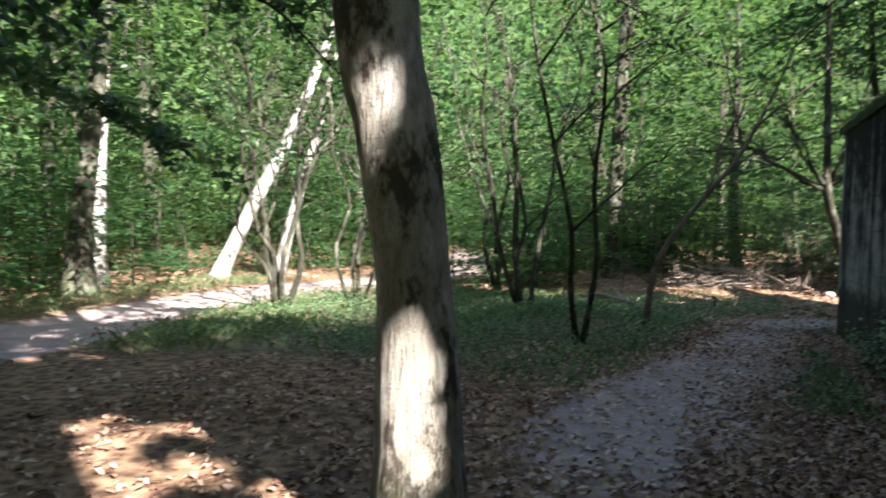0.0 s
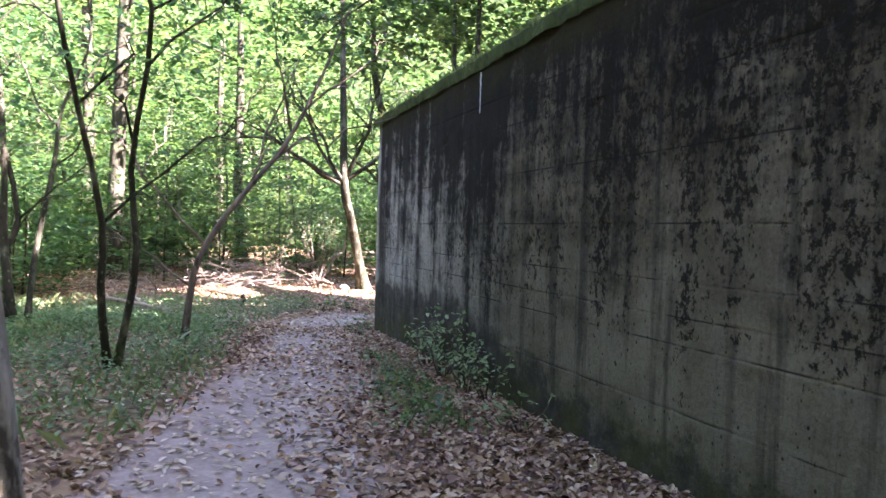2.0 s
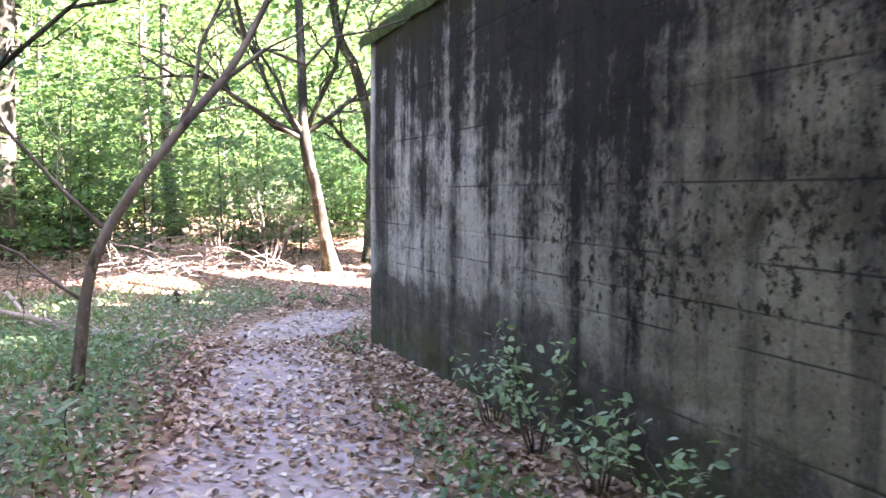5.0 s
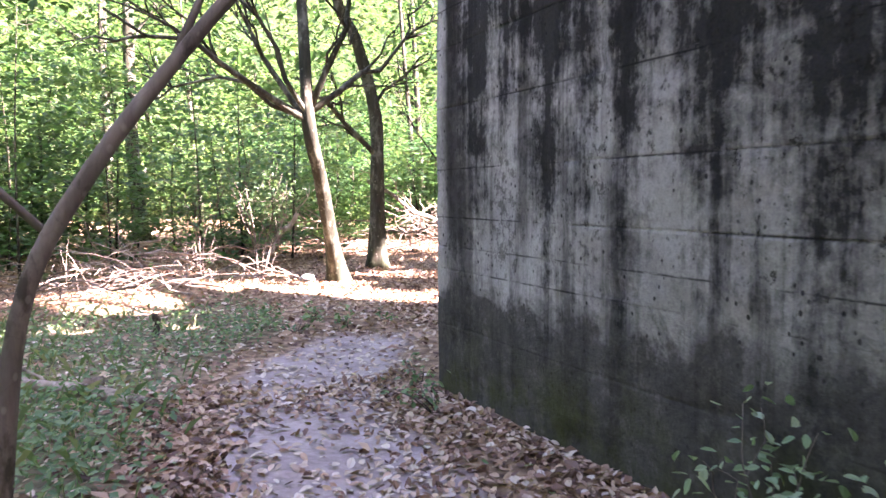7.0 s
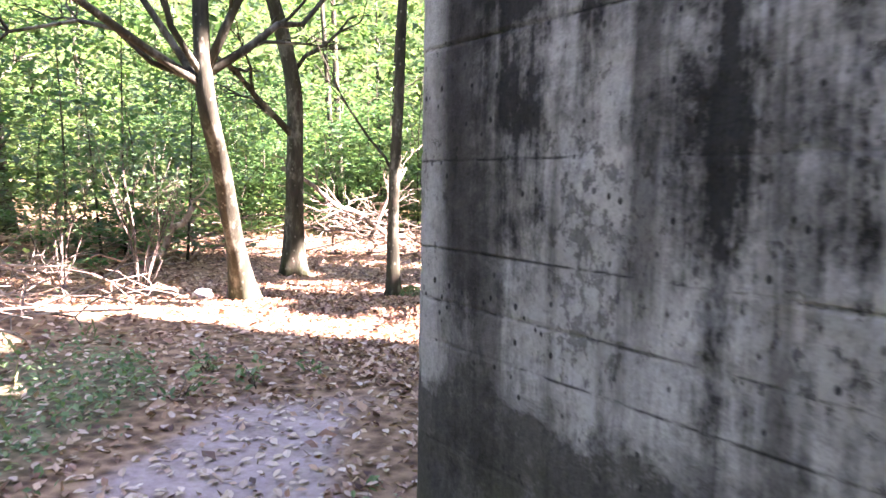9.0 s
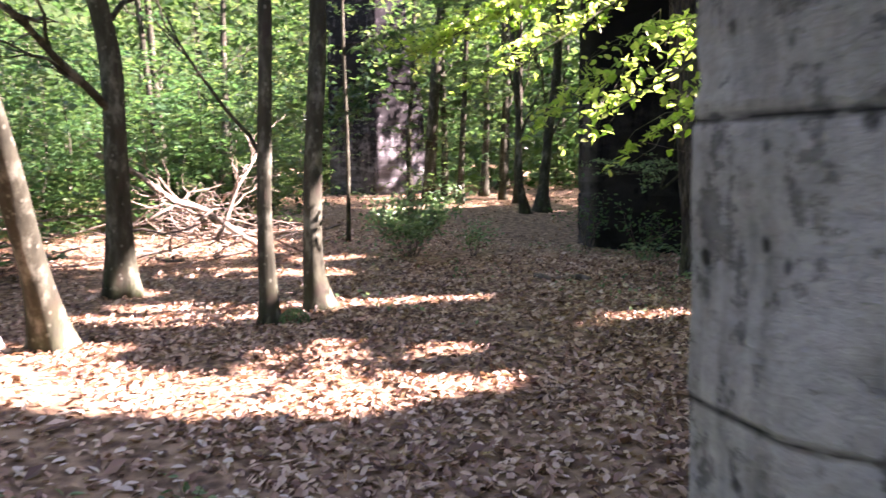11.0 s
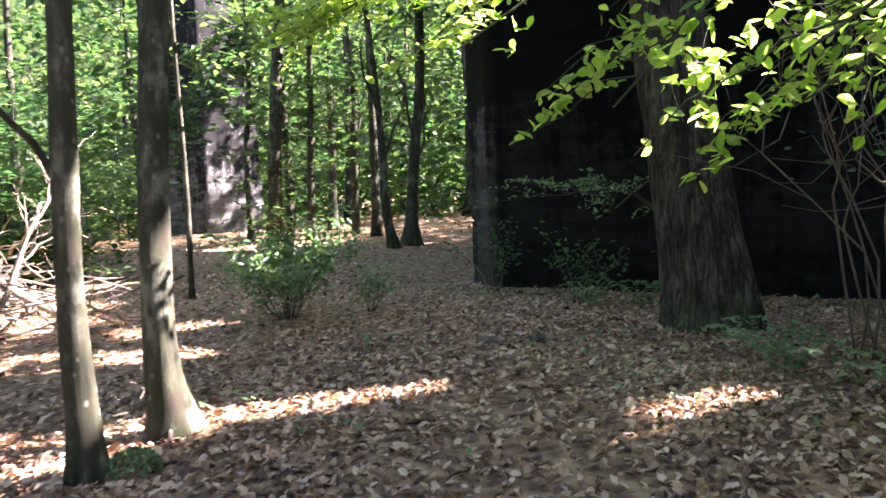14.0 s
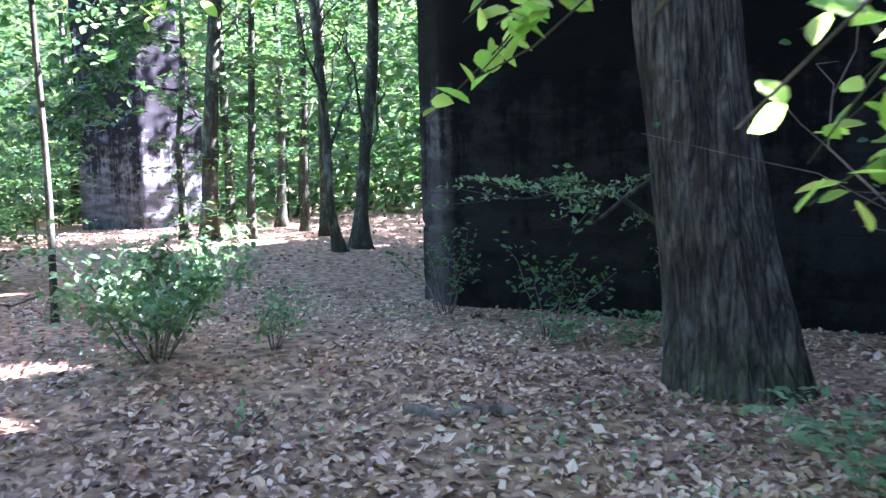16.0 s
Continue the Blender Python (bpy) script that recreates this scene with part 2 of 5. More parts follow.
def bunker_material():
    """Board-marked concrete: pale warm faces, washed-down algae, lichen in columns, a damp mossy foot."""
    n = Nodes("weathered_board_marked_concrete", 0.95)
    n.bsdf.inputs["Specular IOR Level"].default_value = 0.04
    x, y, z = n.axes()
    rim = n.math("SUBTRACT", z, n.math("MULTIPLY", y, -0.034))
    fine = n.noise(n.pos, 30, 6, 0.7)
    cloud = n.noise(n.pos, 0.9, 5, 0.62, 0.5)
    patch = n.noise(n.stretch(n.pos, 1, 1, 1.5, 7), 2.4, 7, 0.7, 0.3)
    ragged = n.noise(n.stretch(n.pos, 1, 1, 0.7, 21), 15, 6, 0.72)
    soft = n.math("SUBTRACT", patch, 0.5)
    rough = n.math("SUBTRACT", ragged, 0.5)
    c = n.ramp(n.math("ADD", n.math("MULTIPLY", cloud, 0.65), n.math("MULTIPLY", fine, 0.35)), (0.32, (0.05, 0.044, 0.031)), (0.5, (0.105, 0.094, 0.069)), (0.68, (0.18, 0.165, 0.125)))
    # boards cast in courses, some paler
    board = n.noise(n.stretch(n.pos, 0.8, 0.8, 4.2, 3), 1.0, 1, 0.4)
    c = n.mix(n.span(board, 0.42, 0.6, 0.0, 0.5), c, (0.19, 0.175, 0.135))
    # greyer, paler and cleaner towards the corner
    c = n.mix(n.math("MULTIPLY", n.span(y, -5.0, -1.2, 0.0, 0.85), n.span(cloud, 0.3, 0.6, 0.4, 1.0)), c, (0.47, 0.455, 0.43))
    # olive and umber wash over the far stretch
    wash = n.noise(n.stretch(n.pos, 1, 1, 0.5, 31), 1.6, 5, 0.65)
    c = n.mix(n.math("MULTIPLY", n.span(y, -3.0, -6.0), n.span(wash, 0.45, 0.62, 0.0, 0.6)), c, (0.06, 0.05, 0.032))
    low = n.math("MULTIPLY", n.span(n.math("ADD", z, n.math("MULTIPLY", soft, 1.2)), 1.7, 0.9), n.span(y, -4.6, -6.0))
    c = n.mix(n.math("MULTIPLY", low, n.span(cloud, 0.35, 0.6, 0.2, 0.75)), c, (0.19, 0.172, 0.125))
    # soft upright run-off marks
    runs = n.noise(n.stretch(n.pos, 4.2, 4.2, 0.22, 17), 1.0, 5, 0.62)
    c = n.mix(n.span(n.math("ADD", runs, n.math("MULTIPLY", soft, 0.25)), 0.5, 0.62, 0.0, 0.65), c, (0.035, 0.032, 0.027))
    # black algae: washed down from the rim, in columns near the corner
    streak = n.noise(n.stretch(n.pos, 2.6, 2.6, 0.12), 1.0, 6, 0.66)
    thin = n.noise(n.stretch(n.pos, 10, 10, 0.3, 5), 1.0, 5, 0.62)
    column = n.bands(y, [(-0.5, 0.22, 0.6), (-1.4, 0.13, 0.85), (-1.72, 0.12, 0.8), (-2.05, 0.14, 0.9), (-2.72, 0.3, 0.75), (-3.25, 0.32, 1.0), (-3.85, 0.28, 0.95), (-4.32, 0.22, 1.0), (-4.62, 0.16, 0.6), (-6.55, 0.3, 0.35)])
    a = n.math("ADD", n.math("MULTIPLY", streak, 0.42), n.math("MULTIPLY", thin, 0.4))
    a = n.math("ADD", a, n.span(rim, 0.9, 2.9, -0.01, 0.28))
    a = n.math("ADD", a, n.math("MULTIPLY", column, 0.17))
    a = n.math("ADD", a, n.math("ADD", n.math("MULTIPLY", soft, 0.5), n.math("MULTIPLY", rough, 0.42)))
    a = n.math("ADD", a, n.math("MULTIPLY", n.bands(y, [(-3.5, 1.5, 1.0)]), n.span(rim, 1.1, 2.0, 0.0, 0.045)))
    a = n.math("ADD", a, n.span(y, -4.2, -6.0, 0.02, -0.03))
    a = n.math("SUBTRACT", a, n.span(y, -0.14, -0.06, 0.0, 0.22))
    c = n.mix(n.span(a, 0.47, 0.66, 0.0, 0.93), c, (0.016, 0.0155, 0.015))
    # the dark run just round the corner
    run = n.math("ABSOLUTE", n.math("ADD", y, n.math("ADD", 0.22, n.math("MULTIPLY", soft, 0.22))))
    run = n.math("MULTIPLY", n.span(run, 0.19, 0.07), n.span(n.math("ADD", z, n.math("MULTIPLY", rough, 1.2)), 0.35, 1.1))
    c = n.mix(n.math("MULTIPLY", run, 0.85), c, (0.03, 0.027, 0.025))
    # lichen crust broken into ragged flecks, thick in a few columns
    crust = n.noise(n.stretch(n.pos, 1, 1, 0.9, 41), 13, 8, 0.8)
    grow = n.noise(n.stretch(n.pos, 1.3, 1.3, 0.6, 11), 1.0, 4, 0.62)
    lichen = n.bands(y, [(-4.4, 0.25, 0.5), (-5.3, 0.28, 0.45), (-6.5, 0.2, 1.0), (-6.85, 0.25, 0.55), (-7.5, 0.28, 1.0), (-7.95, 0.25, 0.6), (-8.5, 0.3, 0.6)])
    reach = n.math("ADD", n.math("MULTIPLY", lichen, 0.13), n.math("MULTIPLY", n.math("SUBTRACT", grow, 0.52), 0.45))
    reach = n.math("ADD", reach, n.math("MULTIPLY", n.span(z, 0.7, 1.0, -0.12, 0.0), 1.0))
    fleck = n.span(n.math("ADD", n.math("ADD", crust, n.math("MULTIPLY", rough, 0.35)), reach), 0.565, 0.6)
    c = n.mix(n.math("MULTIPLY", fleck, n.span(y, -1.2, -4.0, 0.5, 0.92)), c, (0.02, 0.018, 0.015))
    # black ragged dashes along the board joints
    dash = n.noise(n.stretch(n.pos, 1, 1, 6), 1.5, 5, 0.75)
    c = n.mix(n.math("MULTIPLY", n.attr("joint"), n.span(n.math("ADD", dash, n.math("MULTIPLY", n.bands(y, [(-5.4, 1.4, 1.0)]), 0.05)), 0.47, 0.55, 0.0, 0.96)), c, (0.017, 0.016, 0.015))
    # pin holes and stains round them
    pit = n.voronoi(n.stretch(n.pos, 1, 1, 0.85, 2), 16.0)
    few = n.span(n.noise(n.pos, 2.1, 3, 0.6), 0.4, 0.52)
    c = n.mix(n.math("MULTIPLY", n.span(n.math("ADD", pit, n.math("MULTIPLY", rough, 0.3)), 0.18, 0.1, 0.0, 0.92), few), c, (0.022, 0.021, 0.02))
    # damp foot, ragged upper edge
    foot = n.math("ADD", z, n.math("ADD", n.math("MULTIPLY", soft, 1.0), n.math("MULTIPLY", rough, 0.3)))
    high = n.math("ADD", foot, n.span(y, -3.2, -6.2, 0.0, 0.5))
    damp = n.span(high, 0.82, 0.66, 0.0, 0.88)
    wet = n.ramp(n.noise(n.pos, 5, 7, 0.78), (0.36, (0.025, 0.024, 0.021)), (0.54, (0.055, 0.051, 0.044)), (0.7, (0.14, 0.134, 0.118)))
    c = n.mix(damp, c, wet)
    moss = n.math("MULTIPLY", n.span(foot, 0.5, 0.1), n.span(n.noise(n.pos, 2.2, 5, 0.7), 0.44, 0.6))
    c = n.mix(n.math("MULTIPLY", moss, 0.7), c, (0.06, 0.068, 0.024))
    # brown-green moss creeping down from the roof
    hang = n.span(n.math("ADD", rim, n.math("ADD", n.math("MULTIPLY", soft, 1.0), n.math("MULTIPLY", rough, 0.3))), 2.62, 2.98)
    c = n.mix(n.math("MULTIPLY", hang, 0.88), c, (0.036, 0.034, 0.017))
    grit = n.noise(n.pos, 85, 4, 0.75)
    c = n.mix(1.0, c, n.ramp(n.math("ADD", n.math("MULTIPLY", grit, 0.5), n.math("MULTIPLY", fine, 0.5)), (0.33, 0.66), (0.5, 0.97), (0.66, 1.16)), "MULTIPLY")
    h = n.math("ADD", n.math("ADD", n.math("MULTIPLY", fine, 0.6), n.math("MULTIPLY", grit, 0.3)), n.math("ADD", n.math("MULTIPLY", fleck, 0.25), n.math("MULTIPLY", patch, 0.8)))
    return n.done(c, h, 0.65, 0.015)


def bark_material(name, stops, ridge=0.0, lichen=(0.5, 0.52, 0.46), spot=0.35, moss=0.4):
    n = Nodes(name, 0.9)
    v = n.local()
    long = n.noise(n.stretch(v, 1, 1, 0.16), 26 if ridge else 14, 5, 0.65, ridge)
    cloud = n.noise(n.stretch(v, 1, 1, 0.5), 4.5, 5, 0.65)
    fine = n.noise(v, 60, 4, 0.7)
    c = n.ramp(n.math("ADD", n.math("MULTIPLY", long, 0.55), n.math("MULTIPLY", cloud, 0.45)), *stops)
    c = n.mix(n.span(cloud, 0.53, 0.62, 0.0, spot), c, lichen)
    dark = n.noise(n.stretch(v, 1.4, 1.4, 0.7, 4), 3.4, 5, 0.7)
    c = n.mix(n.span(dark, 0.54 if moss > 0.8 else 0.55, 0.6 if moss > 0.8 else 0.64, 0.0, 0.85), c, (0.04, 0.032, 0.022))
    flake = n.voronoi(n.stretch(v, 1, 1, 0.55), 11, "DISTANCE_TO_EDGE")
    c = n.mix(n.span(flake, 0.03, 0.0, 0.0, 0.0 if moss > 0.8 else 0.15), c, (0.05, 0.04, 0.03))
    if ridge > 0.8:
        crack = n.voronoi(n.stretch(v, 1, 1, 0.14), 13, "DISTANCE_TO_EDGE")
        c = n.mix(n.span(crack, 0.12, 0.02, 0.0, 0.5), c, (0.012, 0.01, 0.008))
        long = n.math("ADD", long, n.span(crack, 0.0, 0.25, 0.0, 1.0))
    elif not ridge:
        dots = n.voronoi(n.stretch(v, 1, 1, 0.7, 3), 13)
        c = n.mix(n.span(dots, 0.2, 0.12, 0.0, 0.4), c, lichen)
    x, y, z = n.axes(v)
    low = n.math("MULTIPLY", n.span(z, 0.55, 0.0), n.span(n.noise(v, 5, 4), 0.4, 0.62))
    c = n.mix(n.math("MULTIPLY", low, moss), c, (0.05, 0.08, 0.018))
    return n.done(c, n.math("ADD", long, n.math("MULTIPLY", fine, 0.3)), 0.9 if ridge else 0.5, 0.04 if ridge else 0.015)


BARK_PALE = bark_material("pale_flaking_bark", [(0.3, (0.13, 0.115, 0.085)), (0.48, (0.32, 0.3, 0.24)), (0.7, (0.52, 0.5, 0.42))], 0.6, (0.62, 0.62, 0.55), 0.65, 0.9)
BARK = bark_material("grey_bark", [(0.34, (0.014, 0.015, 0.009)), (0.52, (0.046, 0.047, 0.03)), (0.7, (0.14, 0.142, 0.105))], 0.0, (0.26, 0.275, 0.21))
BARK_OAK = bark_material("furrowed_oak_bark", [(0.4, (0.016, 0.013, 0.011)), (0.52, (0.085, 0.075, 0.06)), (0.7, (0.2, 0.18, 0.15))], 0.9, (0.2, 0.21, 0.16), 0.3, 0.6)
BARK_WHITE = bark_material("whitish_bark", [(0.3, (0.28, 0.27, 0.25)), (0.55, (0.5, 0.49, 0.46)), (0.75, (0.66, 0.65, 0.62))], 0.0, (0.7, 0.7, 0.68), 0.4, 0.2)
DEAD = bark_material("bleached_dead_wood", [(0.3, (0.16, 0.12, 0.09)), (0.55, (0.34, 0.28, 0.22)), (0.75, (0.52, 0.46, 0.39))], 0.0, (0.6, 0.55, 0.48), 0.3, 0.0)
TWIG = bark_material("grey_brown_twig", [(0.3, (0.07, 0.055, 0.045)), (0.6, (0.19, 0.155, 0.125)), (0.8, (0.32, 0.27, 0.22))], 0.0, (0.3, 0.27, 0.22), 0.2, 0.0)
SOIL = soil_material()
CONCRETE = bunker_material()
# the tall bunker's deep shade is put into its colour here
CONCRETE_DARK = concrete_material("shade_darkened_concrete", 0.95)
CONCRETE_GREY = concrete_material("half_darkened_concrete", 0.5)


def moss_material():
    n = Nodes("roof_moss", 0.95)
    a = n.noise(n.pos, 9, 6, 0.7)
    c = n.ramp(a, (0.3, (0.02, 0.028, 0.01)), (0.6, (0.06, 0.085, 0.02)), (0.8, (0.14, 0.17, 0.05)))
    return n.done(c, n.noise(n.pos, 45, 5, 0.7), 0.8, 0.03)


MOSS = moss_material()


def backdrop_material():
    n = Nodes("far_woods", 1.0)
    a = n.noise(n.stretch(n.pos, 1, 1, 0.7), 1.2, 8, 0.75)
    t = n.noise(n.stretch(n.pos, 1, 1, 0.03, 9), 1.6, 3, 0.6)
    c = n.ramp(a, (0.35, (0.012, 0.028, 0.01)), (0.52, (0.045, 0.095, 0.03)), (0.66, (0.11, 0.18, 0.055)))
    c = n.mix(n.span(t, 0.56, 0.62, 0.0, 0.7), c, (0.03, 0.028, 0.02))
    return n.done(c)


BACKDROP = backdrop_material()

# ---- geometry helpers ----


def wave(x, y, seed, scale):
    """Smooth pseudo-noise in the plane, about -1 to 1."""
    r = np.random.default_rng(seed)
    out = np.zeros(np.broadcast(x, y).shape)
    for i in range(7):
        a, f, p = r.uniform(0, 6.283), scale * r.uniform(0.6, 1.9), r.uniform(0, 6.283)
        out += np.sin((x * math.cos(a) + y * math.sin(a)) * f + p)
    return out / 4.2


def line_distance(x, y, points):
    best = np.full(np.broadcast(x, y).shape, 1e9)
    for (ax, ay), (bx, by) in zip(points, points[1:]):
        dx, dy = bx - ax, by - ay
        t = np.clip(((x - ax) * dx + (y - ay) * dy) / (dx * dx + dy * dy), 0, 1)
        best = np.minimum(best, np.hypot(x - ax - t * dx, y - ay - t * dy))
    return best


TRAIL = [(-2.7, -30), (-2.6, -14), (-2.55, -7.1), (-1.5, -2.7), (-1.15, -0.4), (-0.6, 1.0), (0.3, 2.3)]
TRAIL_ON = [(0.3, 2.3), (3.0, 4.0), (6.5, 6.6), (9.4, 9.4), (13.5, 12.0), (26, 17)]
TRAIL_LEFT = [(-13, -12), (-9.9, -5.9), (-10.4, -1.2), (-10.1, 2.0), (-8.0, 9.0), (-12, 25)]


def ground_z(x, y):
    z = 0.035 * wave(x, y, 3, 0.9) + 0.012 * wave(x, y, 4, 3.5)
    far = np.clip((np.hypot(x - 2, y) - 9) / 30, 0, 1)
    z = z + 0.22 * far * wave(x, y, 5, 0.12)
    z = z - 0.22 * np.clip((x - 8.6) / 2.5, 0, 1) * np.clip((14 - y) / 4, 0, 1)
    z = z - 0.03 * np.clip(1 - line_distance(x, y, TRAIL) / 0.8, 0, 1)
    bank = np.exp(-(((x + 3.9) / 1.5) ** 2 + ((y + 2.4) / 2.6) ** 2))
    z = z + 0.2 * bank
    z = z + 0.22 * np.exp(-(((x + 1.5) / 1.3) ** 2 + ((y - 5.6) / 0.8) ** 2))
    return z


def trail_mask(x, y):
    a = np.clip(1.45 - (line_distance(x, y, TRAIL) + 0.16 * wave(x, y, 41, 1.9) + 0.07 * wave(x, y, 42, 6.0)) / np.interp(y, [-5.0, -1.0], [0.8, 0.58]), 0, 1) * np.clip((y + 9.5) / 2.5, 0.25, 1) * np.clip((3.5 - y) / 2.2, 0.1, 1)
    c = np.clip(1.5 - line_distance(x, y, TRAIL_LEFT) / 0.9, 0, 1)
    return np.maximum(a, c)


def green_mask(x, y):
    """Where herbs and grass grow: beside the trail, on its far side from the wall."""
    g = np.clip((line_distance(x, y, TRAIL) - 0.65) / 0.5, 0, 1)
    g = g * (x < -0.6 + 0.25 * (y > 0)) * np.clip((y + 6.0 + 0.9 * wave(x, y, 8, 0.8)) / 1.4, 0, 1) * np.clip((5.2 - y + wave(x, y, 9, 0.7)) / 2.5, 0, 1)
    g = g * np.clip((x + 13) / 2, 0, 1) * np.clip((line_distance(x, y, TRAIL_LEFT) - 0.9) / 0.5, 0, 1)
    back = np.clip(1 - np.hypot((x - 8.5) / 3.2, (y - 8.2) / 3.0), 0, 1) * 0.5
    return np.maximum(g, back)


def np_mesh(name, verts, faces, smooth=True):
    """A mesh from arrays; faces all have the same number of corners."""
    verts, faces = np.asarray(verts, np.float32), np.asarray(faces, np.int32)
    me = bpy.data.meshes.new(name)
    me.vertices.add(len(verts))
    me.vertices.foreach_set("co", verts.ravel())
    n, k = faces.shape
    me.loops.add(n * k)
    me.loops.foreach_set("vertex_index", faces.ravel())
    me.polygons.add(n)
    me.polygons.foreach_set("loop_start", np.arange(0, n * k, k, dtype=np.int32))
    me.polygons.foreach_set("loop_total", np.full(n, k, np.int32))
    me.polygons.foreach_set("use_smooth", np.full(n, smooth))
    me.update(calc_edges=True)
    me.validate()
    return me


def mesh_part(name, me, material, parent=None, label=""):
    ob = new(name, me)
    if material and not me.materials:
        me.materials.append(material)
    if parent:
        ob.parent = parent
    if label:
        tagged(ob, label)
    return ob


def part(name, bm, material, parent=None, label=""):
    me = bpy.data.meshes.new(name)
    bm.to_mesh(me)
    bm.free()
    return mesh_part(name, me, material, parent, label)


def thing(name, x, y, z, label, category, group="", kind=""):
    ob = new(name)
    ob.location = (x, y, z)
    ob.empty_display_size = 0.1
    return tagged(ob, label, category, group, kind)


def tube(path, radii, sides=9, bumps=0.0, seed=0, flare=0.0, ridges=0.0):
    """A closed tube along a path, with an uneven skin; flare widens its foot into roots."""
    path = np.asarray(path, float)
    k = len(path)
    r = np.random.default_rng(seed)
    tang = np.gradient(path, axis=0)
    tang /= np.linalg.norm(tang, axis=1)[:, None] + 1e-9
    ref = np.array([1.0, 0, 0]) if abs(tang[0][0]) < 0.8 else np.array([0, 1.0, 0])
    u = np.cross(tang, ref)
    u /= np.linalg.norm(u, axis=1)[:, None] + 1e-9
    w = np.cross(tang, u)
    a = np.linspace(0, 2 * math.pi, sides, endpoint=False)
    p1, p2, p3 = r.uniform(0, 6.28, 3)
    lobes = np.sin(a * 5 + p1) * 0.6 + np.sin(a * 3 + p2) * 0.5
    verts = []
    length = np.concatenate([[0], np.cumsum(np.linalg.norm(np.diff(path, axis=0), axis=1))])
    for i in range(k):
        skin = 1 + bumps * (np.sin(3 * a + length[i] * 2.3 + p1) + np.sin(5 * a - length[i] * 3.1 + p2) * 0.7 + np.sin(2 * a + length[i] * 6.0 + p3) * 0.6)
        if ridges:
            skin = skin + ridges * (np.abs(np.sin(11 * a + 1.3 * np.sin(length[i] * 2.1 + p1) + 0.5 * np.sin(length[i] * 9 + 4 * a))) - 0.6)
        f = flare * math.exp(-length[i] / (2.2 * radii[0] + 1e-6))
        rad = radii[i] * (skin + f * (1 + 0.55 * lobes))
        verts.append(path[i] + (np.cos(a) * rad)[:, None] * u[i] + (np.sin(a) * rad)[:, None] * w[i])
    verts = np.concatenate(verts + [path[:1], path[-1:]])
    i, j = np.meshgrid(np.arange(k - 1), np.arange(sides), indexing="ij")
    q = np.stack([i * sides + j, i * sides + (j + 1) % sides, (i + 1) * sides + (j + 1) % sides, (i + 1) * sides + j], -1).reshape(-1, 4)
    tri = np.concatenate([q[:, [0, 1, 2]], q[:, [0, 2, 3]]])
    j = np.arange(sides)
    lo, hi = len(verts) - 2, len(verts) - 1
    base = (k - 1) * sides
    caps = np.concatenate([np.stack([np.full(sides, lo), (j + 1) % sides, j], -1), np.stack([np.full(sides, hi), base + j, base + (j + 1) % sides], -1)])
    return verts, np.concatenate([tri, caps])


def joined(pieces):
    """Several (verts, faces) as one."""
    vs, fs, n = [], [], 0
    for v, f in pieces:
        vs.append(v)
        fs.append(f + n)
        n += len(v)
    return np.concatenate(vs), np.concatenate(fs)


def bend(a, b, sag=0.0, steps=6, seed=0, wobble=0.0):
    """A crooked way from a to b."""
    r = np.random.default_rng(seed)
    a, b = np.asarray(a, float), np.asarray(b, float)
    t = np.linspace(0, 1, steps)[:, None]
    p = a + (b - a) * t
    p[:, 2] += sag * np.sin(t[:, 0] * math.pi)
    off = r.normal(0, wobble, (steps, 3)) * np.sin(t * math.pi)
    return p + off


def smooth_path(points, steps=18):
    """Catmull-Rom through points."""
    p = np.asarray(points, float)
    p = np.concatenate([[2 * p[0] - p[1]], p, [2 * p[-1] - p[-2]]])
    out = []
    n = len(p) - 3
    for s in np.linspace(0, n - 1e-6, steps):
        i = int(s)
        t = s - i
        a, b, c, d = p[i : i + 4]
        out.append(0.5 * (2 * b + (c - a) * t + (2 * a - 5 * b + 4 * c - d) * t * t + (3 * b - a - 3 * c + d) * t**3))
    return np.array(out)


